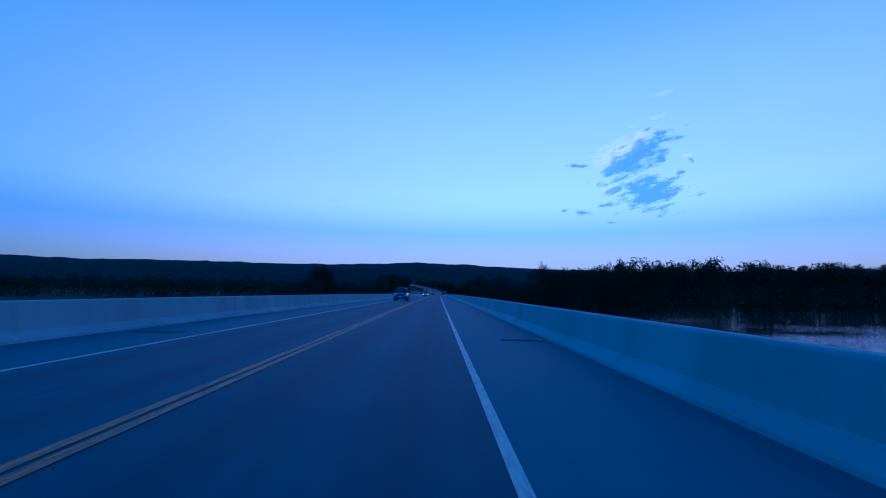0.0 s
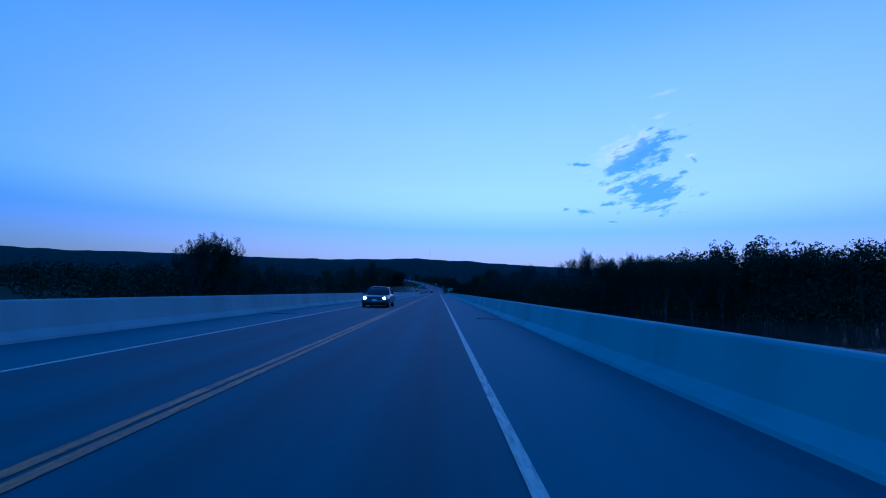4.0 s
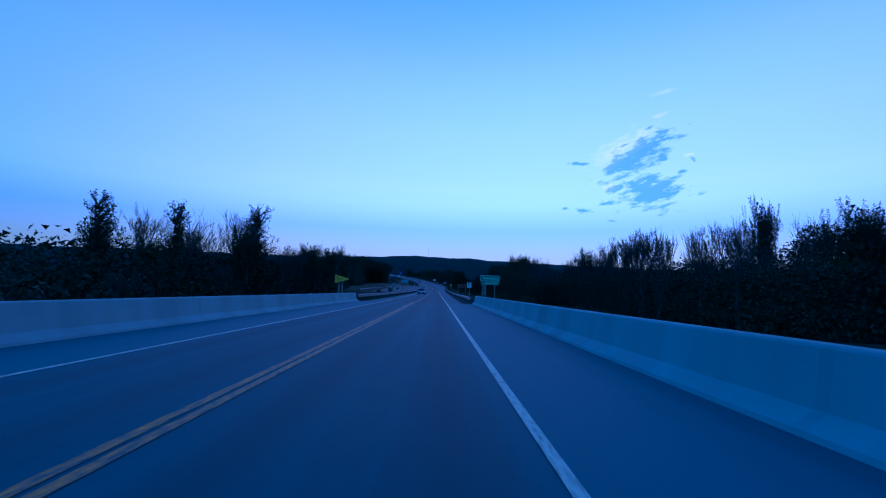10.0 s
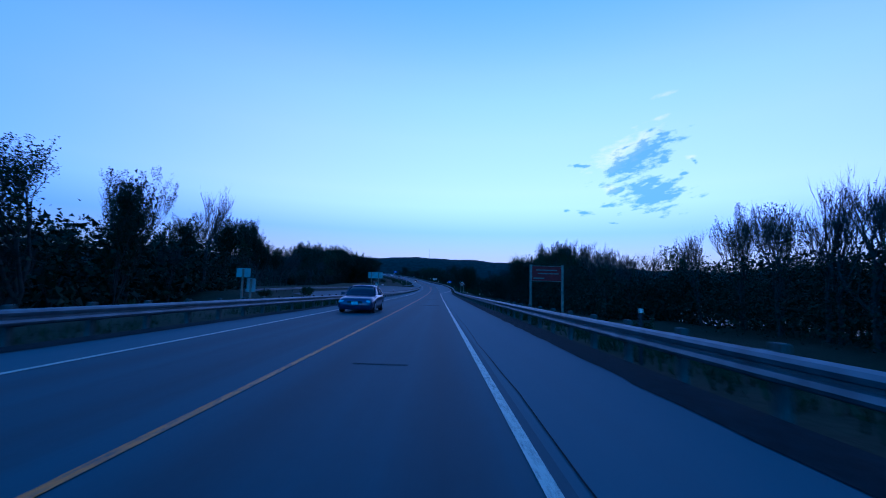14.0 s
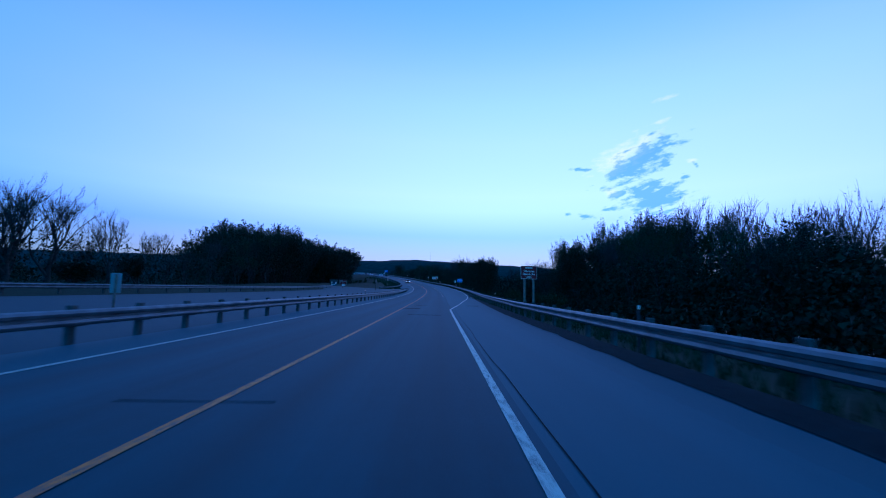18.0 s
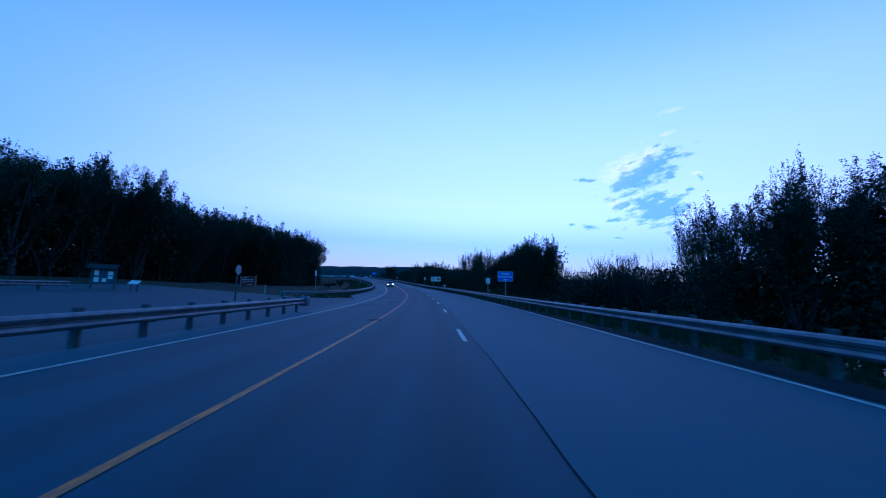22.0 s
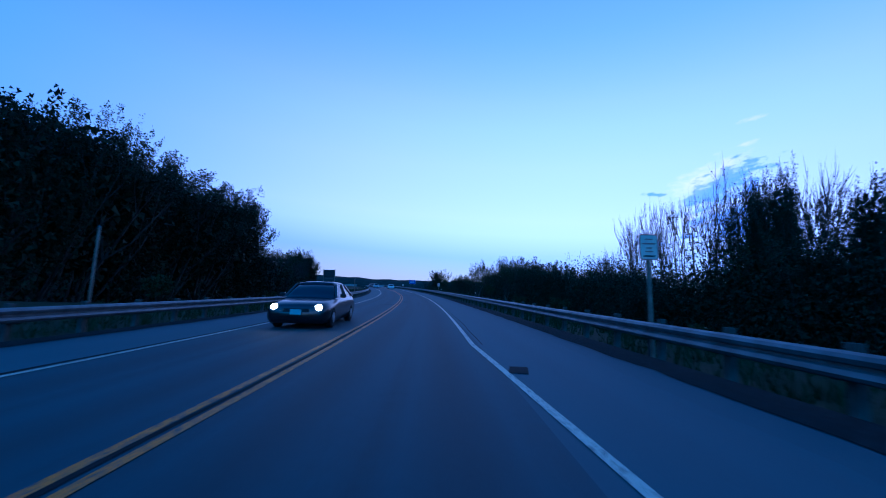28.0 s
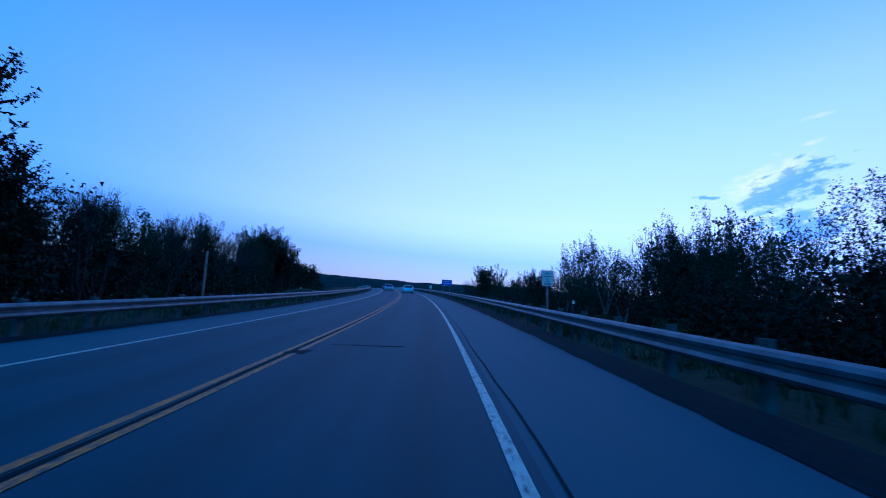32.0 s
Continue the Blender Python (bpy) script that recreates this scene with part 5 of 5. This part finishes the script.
# trees that stand out along the left bank: kind, station, offset, top, breadth
for k, s, la, top, fat in (("broad", 230, -60, 12.3, 1.0), ("broad", 228, -65, 9.9, 1.0), ("broad", 222, -62, 9.4, 1.0), ("column", 312, -40, 8.0, 0.9), ("column", 345, -35, 12.4, 1.2), ("bare", 340, -36, 9.7, 1.1), ("bare", 334, -44, 9.6, 1.2), ("bare", 329, -46, 9.0, 1.0),
                           ("bare", 359, -33, 5.2, 1.2), ("bare", 365, -33, 4.8, 0.6), ("bare", 369, -33, 5.5, 0.6), ("broad", 376, -36, 6.0, 0.6), ("airy", 380, -33, 8.0, 1.2), ("broad", 391, -33, 8.7, 0.65), ("bare", 397, -36, 7.6, 0.9), ("broad", 412, -38, 6.9, 0.8), ("broad", 419, -36, 7.8, 0.9),
                           ("broad", 428, -40, 7.2, 0.9), ("broad", 435.5, -40, 9.6, 0.75), ("broad", 439.5, -40, 10.4, 0.85), ("broad", 444, -41, 7.2, 0.7), ("broad", 449, -42, 5.9, 0.8), ("broad", 458, -42, 6.1, 0.8), ("bare", 453, -44, 6.8, 0.8), ("bare", 473, -46, 7.5, 1.1), ("bare", 478, -46, 7.2, 1.1), ("bare", 488, -46, 6.6, 1.0),
                           ("airy", 539, -50, 8.5, 1.2), ("broad", 534, -52, 7.5, 1.0), ("bare", 549, -50, 9.5, 1.0), ("airy", 558, -49, 12.8, 1.3), ("broad", 566, -50, 14.6, 0.8), ("broad", 572, -50, 15.4, 0.8), ("broad", 623, -50, 16.4, 1.0),
                           ("broad", 640, -31, 15.8, 0.7), ("broad", 646, -31, 16.8, 0.7), ("broad", 684, -34, 19.5, 0.8), ("column", 688.5, -31, 18.4, 1.3), ("broad", 686, -32, 17.0, 0.5), ("column", 692, -29, 12.0, 1.1), ("airy", 699, -27, 10.4, 1.0), ("airy", 713, -28, 12.0, 1.0), ("broad", 749, -28, 17.4, 1.0), ("broad", 755, -32, 16.0, 1.0)):
    plant(k, s, la, top, fat=fat)
# right bank
band(338, 440, (60,), 10.0, lambda s, l: 10.0, [("bare", 7), ("airy", 3)], 3, 2.2)
band(338, 440, (74, 92), 11.0, lambda s, l: 7.5, BARE, 3, 1.8, front=0)
band(345, 440, (125, 165), 12.0, lambda s, l: 11.0, BARE, 6, 2.0, front=0)
band(440, 482, (48, 62), 8.0, lambda s, l: 4.0 + (l - 45) * 0.2, BARE, 3, 1.8)
band(482, 560, (48, 62), 9.0, lambda s, l: ramp(s, (484, 4.2), (508, 7.0)) + (l - 45) * ramp(s, (484, 0.2), (508, 0.3)), MIX, 3, 2.2)
band(576, 625, (52, 62), 8.0, lambda s, l: 7.5 + (l - 45) * 0.1, [("bare", 1)], 2, 1.8)
band(605, 690, (26, 33), 5.0, lambda s, l: ramp(s, (605, 4.0), (645, 5.0), (661, 6.5), (669, 8.5), (690, 10.0)) + (l - 26) * 0.2, [("airy", 4), ("broad", 2), ("bare", 1)], 1.5, 1.2)
band(690, 790, (24, 32), 5.2, lambda s, l: 11.0 + (l - 26) * 0.1, [("airy", 4), ("broad", 3), ("bare", 2), ("snag", 1)], 1.5, 1.5)
for k, s, la, top, fat in (("broad", 381, 100, 27.5, 0.6), ("broad", 354, 100, 20.5, 0.8), ("broad", 320, 100, 19.0, 0.8), ("airy", 308, 100, 17.0, 1.0), ("broad", 303, 102, 16.0, 0.9), ("broad", 291, 101, 15.5, 0.9), ("broad", 290, 112, 15.0, 0.9), ("broad", 291, 126, 15.5, 0.9), ("broad", 295, 140, 15.5, 0.9), ("bare", 432, 100, 22.0, 1.0), ("bare", 415, 100, 22.0, 1.0), ("bare", 400, 100, 23.0, 1.0), ("bare", 391, 102, 21.0, 1.0), ("bare", 368, 100, 20.0, 1.0), ("airy", 361, 104, 19.0, 1.0), ("airy", 342, 100, 18.0, 1.0), ("broad", 331, 102, 17.5, 0.8), ("broad", 336, 106, 18.0, 0.8), ("broad", 297, 150, 16.0, 0.9), ("broad", 312, 108, 16.0, 0.9),
                           ("bare", 406, 60, 16.1, 1.0), ("bare", 399, 60, 13.3, 1.0), ("bare", 386, 60, 15.1, 1.0), ("bare", 379, 60, 13.8, 1.0), ("bare", 372, 62, 14.5, 0.9), ("airy", 422, 60, 13.4, 0.9), ("airy", 414, 60, 12.0, 0.8),
                           ("broad", 481, 48, 5.3, 0.8), ("bare", 483, 60, 11.0, 1.0), ("bare", 490, 62, 11.5, 1.0), ("bare", 505, 60, 15.1, 1.0), ("airy", 510, 62, 14.0, 1.0), ("airy", 515, 60, 15.3, 1.0), ("bare", 516, 58, 17.0, 0.9), ("airy", 521, 60, 15.0, 1.2), ("broad", 528, 62, 17.0, 0.8), ("broad", 534, 60, 19.6, 0.8), ("broad", 540, 61, 18.0, 0.8), ("broad", 547, 60, 16.0, 0.8),
                           ("broad", 549, 56, 14.0, 0.7), ("broad", 553, 57, 13.5, 0.6), ("airy", 561.5, 60, 22.6, 0.8), ("airy", 566, 50, 15.3, 1.1), ("airy", 562, 52, 13.7, 1.1), ("airy", 570, 51, 11.5, 1.0), ("airy", 574, 60, 14.0, 1.0), ("bare", 557, 54, 12.5, 0.9),
                           ("broad", 603, 23, 6.3, 0.6), ("broad", 597.5, 23, 7.0, 0.6), ("broad", 592, 22.5, 7.8, 0.6), ("broad", 586.5, 22.5, 7.6, 0.6), ("broad", 581.5, 22.5, 8.3, 0.55), ("broad", 577.5, 22.5, 8.4, 0.5), ("broad", 574.5, 22, 8.6, 0.45), ("broad", 575, 26, 8.6, 0.5), ("broad", 584, 27, 9.0, 0.6), ("broad", 590, 28, 9.0, 0.6),
                           ("bare", 648, 27, 13.4, 0.5), ("bare", 637, 27, 14.0, 0.8), ("bare", 641, 28, 12.8, 0.8), ("bare", 634, 29, 13.4, 0.7), ("broad", 632, 27, 11.6, 0.4), ("broad", 628.5, 27, 12.1, 0.36), ("bare", 630, 30, 13.4, 0.8), ("broad", 623, 25, 9.2, 0.5),
                           ("snag", 665, 27, 11.4, 0.6), ("snag", 669, 28, 10.6, 0.6), ("bare", 654, 27, 9.6, 0.7), ("airy", 695, 24, 13.5, 1.0), ("airy", 688, 24, 12.9, 0.8), ("airy", 709, 24, 14.2, 1.0),
                           ("snag", 668, 17, 4.5, 1.0), ("snag", 690, 17.5, 5.0, 1.0), ("snag", 697, 19, 8.0, 1.0), ("snag", 704, 18.5, 6.0, 1.0)):
    plant(k, s, la, top, fat=fat)
# bushes on the embankment
for s0, s1, la0, la1, n, h in ((308, 350, 9.5, 15, 14, 1.7), (462, 530, 12, 20, 20, 1.6), (350, 440, 10, 15, 12, 1.2), (585, 700, 11, 17, 34, 1.5), (548, 590, 12, 16, 10, 1.3)):
    for i in range(n):
        plant("shrub", trand.uniform(s0, s1), trand.uniform(la0, la1), h=h * trand.uniform(0.6, 1.35))
for s0, s1, la0, la1, n, h in ((308, 400, -17, -10, 16, 1.2), (600, 700, -24, -15, 20, 1.5)):
    for i in range(n):
        plant("shrub", trand.uniform(s0, s1), trand.uniform(la0, la1), h=h * trand.uniform(0.6, 1.35))
plant("shrub", 439.1, -14.5, h=1.3)

join_rest("woods_behind", "dark wood behind the first row of trees")
for kind in STOCK:
    for tree, used in STOCK[kind]:
        if not used:
            for ob in list(tree.children):
                bpy.data.objects.remove(ob)
            bpy.data.objects.remove(tree)


def thicket(name, rows, seed, label, mat=LEAF, size=0.42):
    """Undergrowth that nobody could count: sprays of leaves from the ground up to a ragged top."""
    rng = np.random.default_rng(seed)
    cen = []
    for s0, s1, la0, la1, n, top in rows:
        s, la = rng.uniform(s0, s1, n), rng.uniform(la0, la1, n)
        pos = np.array([at(a, b)[:] for a, b in zip(s, la)])
        g = np.maximum(ground_z(pos[:, 0], pos[:, 1]), WATER_Z)
        t = np.array([top(a, abs(b)) for a, b in zip(s, la)]) + 0.7 * np.sin(s * 0.31) + 0.7 * np.sin(s * 0.83 + la * 0.2) + rng.normal(size=n) * 0.4
        u = rng.uniform(0, 1, n) ** 0.8
        cen.append(np.stack([pos[:, 0], pos[:, 1], g + np.maximum(t - g, 0.6) * u], 1))
    v, f = leaf_cards(np.vstack(cen), size, rng)
    return tagged(new(name, mesh_of(name, v, f, mat)), label, "undergrowth", kind="stuff")


thicket("undergrowth_left", [(210, 300, -84, -56, 8500, lambda s, l: 1.5), (303, 425, -60, -30, 18000, lambda s, l: ramp(s, (303, -2.0), (330, 0.4), (350, 1.3), (400, 2.0)) + (l - 30) * 0.08), (425, 530, -60, -44, 10200, lambda s, l: 1.2),
                             (546, 640, -60, -46, 15300, lambda s, l: ramp(s, (546, 4), (560, 6), (640, 8))), (625, 700, -42, -27, 13600, lambda s, l: 9.5), (695, 900, -34, -23, 15300, lambda s, l: 5.0 + 0.02 * (s - 695))], 3, "dark leafy undergrowth along the wood's edge")
thicket("undergrowth_right", [(288, 345, 94, 118, 14000, lambda s, l: 10.5), (338, 445, 50, 78, 25500, lambda s, l: 1.8), (338, 445, 90, 120, 8000, lambda s, l: 4.5), (345, 450, 130, 205, 9000, lambda s, l: 8.0), (440, 565, 40, 62, 25500, lambda s, l: ramp(s, (478, -1.0), (496, 2.4))), (552, 625, 48, 62, 14000, lambda s, l: 3.9)], 4, "dark leafy undergrowth and flooded scrub")
thicket("flood_wood", [(332, 450, 56, 130, 18000, lambda s, l: -5.5), (288, 345, 100, 160, 22000, lambda s, l: 10.0), (345, 440, 100, 116, 14000, lambda s, l: 9.0), (338, 450, 60, 110, 30600, lambda s, l: 3.0), (345, 450, 120, 200, 18000, lambda s, l: 8.0), (440, 530, 44, 70, 26000, lambda s, l: ramp(s, (478, -0.8), (496, 3.0))), (438, 535, 40, 60, 9000, lambda s, l: -6.0), (530, 565, 44, 70, 7200, lambda s, l: 1.5), (552, 625, 50, 66, 14000, lambda s, l: 4.3), (600, 650, 38, 58, 7000, lambda s, l: 2.0), (695, 900, -38, -26, 12600, lambda s, l: 6.0 + 0.02 * (s - 695)), (306, 425, -64, -38, 12000, lambda s, l: 1.2), (205, 312, -92, -58, 22000, lambda s, l: 1.2), (205, 312, -72, -56, 9000, lambda s, l: -6.0), (303, 425, -50, -32, 8000, lambda s, l: -4.5), (335, 425, -46, -33, 9000, lambda s, l: 0.8),
                       (548, 640, -68, -54, 10800, lambda s, l: ramp(s, (548, 6), (560, 8), (640, 10))), (630, 700, -52, -36, 9000, lambda s, l: 11.0)], 5, "dark depth of the wood behind its edge", LEAF, 0.78)


def grass_blades(name, rows, seed, label):
    """Upright blades in tufts along the verges."""
    rng = np.random.default_rng(seed)
    V = []
    for s0, s1, la0, la1, n, tall in rows:
        tuft = max(1, n // 9)
        ts, tl = rng.uniform(s0, s1, tuft), rng.uniform(la0, la1, tuft)
        pick = rng.integers(0, tuft, n)
        s, la = ts[pick] + rng.normal(size=n) * 0.16, np.clip(tl[pick] + rng.normal(size=n) * 0.16, min(la0, la1), max(la0, la1))
        pos = np.array([at(a, b)[:] for a, b in zip(s, la)])
        pos[:, 2] = ground_z(pos[:, 0], pos[:, 1]) - 0.05
        h = tall * rng.uniform(0.4, 1.2, n) + 0.05
        a = rng.uniform(0, 6.283, n)
        w = np.stack([np.cos(a), np.sin(a), 0 * a], 1) * rng.uniform(0.012, 0.03, (n, 1))
        lean = rng.normal(size=(n, 3)) * 0.3 * h[:, None]
        lean[:, 2] = h
        V.append(np.stack([pos - w, pos + w, pos + lean], 1))
    V = np.concatenate(V).reshape(-1, 3)
    f = [(3 * i, 3 * i + 1, 3 * i + 2) for i in range(len(V) // 3)]
    return tagged(new(name, mesh_of(name, V, f, LEAF2)), label, "grass", kind="stuff")


thicket("scrub_right", [(572, 606, 20, 28, 20000, lambda s, l: 4.0), (572, 606, 17, 30, 12000, lambda s, l: 1.5), (600, 670, 21, 31, 60000, lambda s, l: ramp(s, (606, 3.6), (616, 5.0), (640, 5.8), (668, 7.2))), (595, 650, 20, 34, 16000, lambda s, l: 2.4), (664, 695, 20, 34, 48000, lambda s, l: 7.0), (688, 800, 17, 34, 60000, lambda s, l: 7.0)], 14, "dark leafy scrub along the guard rail", LEAF, 0.17)
thicket("scrub_depth", [(664, 702, 21, 34, 20000, lambda s, l: 5.3), (606, 668, 24, 34, 40000, lambda s, l: ramp(s, (606, 2.2), (616, 3.6), (640, 4.4), (668, 5.6))), (596, 650, 24, 36, 17280, lambda s, l: 2.6), (688, 800, 21, 36, 36000, lambda s, l: 5.6), (572, 606, 21, 28, 16000, lambda s, l: 4.5), (640, 686, -50, -28, 14000, lambda s, l: 9.5), (686, 745, -36, -25, 8000, lambda s, l: 6.0)], 15, "dark depth of the scrub", LEAF, 0.42)
grass_blades("verge_grass", [(304, 490, 6.9, 10.2, 26000, 0.4), (490, 570, 8.3, 11.5, 12000, 0.4), (570, 720, 7.0, 11, 20000, 0.4), (304, 396, -9.5, -6.6, 9000, 0.4), (550, 720, -13, -7.2, 18000, 0.4)], 6, "rough grass tufts along the verges")


def far_woods(name, rows, seed, label):
    """Distant treetops, drawn together."""
    rng = np.random.default_rng(seed)
    cen, fine, low, lim = [], [], [], Limbs()
    for a0, a1, d0, d1, count, h0, h1 in rows:
        for i in range(count):
            if a0 < 100:
                az, d = radians(rng.uniform(a0, a1)), rng.uniform(d0, d1)
                x, y = d * math.sin(az), 300 + d * math.cos(az)
            else:
                x, y = rng.uniform(a0, a1), rng.uniform(d0, d1)
            h, w = rng.uniform(h0, h1), rng.uniform(3.5, 6.0) * (1.0 if a0 < 100 else 1.6)
            flat = 0.38 if a0 < 100 else 0.27
            lim.add(Vector((x, y, FLOOR_Z - 1)), Vector((x, y, FLOOR_Z + h * 0.8)), 0.35, 0.12, 4)
            n, m = (420, 80) if a0 >= 130 else (150, 45)
            # a crown of several rounded boughs
            lobes = 7
            lc = rng.normal(size=(lobes, 3))
            lc *= rng.uniform(0.3, 0.75, (lobes, 1)) / np.linalg.norm(lc, axis=1)[:, None]
            c = rng.normal(size=(n, 3))
            c *= (rng.uniform(0.2, 1, (n, 1)) ** 0.4) / np.linalg.norm(c, axis=1)[:, None]
            c = (lc[rng.integers(0, lobes, n)] + c * 0.38) * np.array([w, w, h * flat]) + np.array([x, y, FLOOR_Z + h * (1 - flat)])
            c[:, 2] = np.maximum(c[:, 2], FLOOR_Z)
            (cen if n < 200 else fine).append(c)
            low.append(np.stack([x + rng.normal(size=m) * w * 0.6, y + rng.normal(size=m) * w * 0.6, FLOOR_Z - 1 + rng.uniform(0, 0.7, m) ** 1.4 * h], 1))
    v, f = leaf_cards(np.vstack(cen), 1.3, rng)
    for group, size in ((low, 1.7), (fine, 1.05)):
        v2, f2 = leaf_cards(np.vstack(group), size, rng)
        f = f + [tuple(i + len(v) for i in q) for q in f2]
        v = np.vstack([v, v2])
    n = len(v)
    v = v.tolist() + [list(q) for q in lim.v]
    f = f + [tuple(i + n for i in q) for q in lim.f]
    return tagged(new(name, mesh_of(name, v, f, LEAF)), label, "woods", kind="stuff")


far_woods("far_woods", [(-88, -12, 420, 900, 420, 16, 24), (14, 60, 330, 800, 420, 17, 25), (130, 330, 278, 420, 260, 30, 38), (330, 650, 278, 430, 320, 31, 39), (-30, 30, 700, 1300, 420, 16, 24), (-88, -55, 150, 420, 120, 15, 20)], 8, "distant belt of dark flood plain woods")


def radio_mast(x, y, base, tall):
    """A slender lattice mast on the far ridge."""
    root = tagged(new("radio_mast"), "slender radio mast on the distant wooded ridge", "mast")
    root.location = (x, y, base)
    for i in range(3):
        a = radians(120 * i)
        lim = Limbs()
        lim.add(Vector((1.1 * math.cos(a), 1.1 * math.sin(a), -8)), Vector((0.5 * math.cos(a), 0.5 * math.sin(a), tall)), 0.28, 0.2, 4)
        child("leg", mesh_of("leg", lim.v, lim.f, STEEL), root)
    lim = Limbs()
    n = 14
    for i in range(n):
        z0, z1 = tall * i / n, tall * (i + 1) / n
        a, b = radians(120 * (i % 3)), radians(120 * ((i + 1) % 3))
        r0, r1 = 1.1 - 0.6 * i / n, 1.1 - 0.6 * (i + 1) / n
        lim.add(Vector((r0 * math.cos(a), r0 * math.sin(a), z0)), Vector((r1 * math.cos(b), r1 * math.sin(b), z1)), 0.16, 0.16, 3)
    child("bracing", mesh_of("bracing", lim.v, lim.f, STEEL), root)
    child("antenna", mesh_of("antenna", *(lambda k: (k.add(Vector((0, 0, tall - 1)), Vector((0, 0, tall + 9)), 0.25, 0.12, 4), (k.v, k.f))[1])(Limbs()), STEEL), root)


radio_mast(-78, 3240, 196, 62)
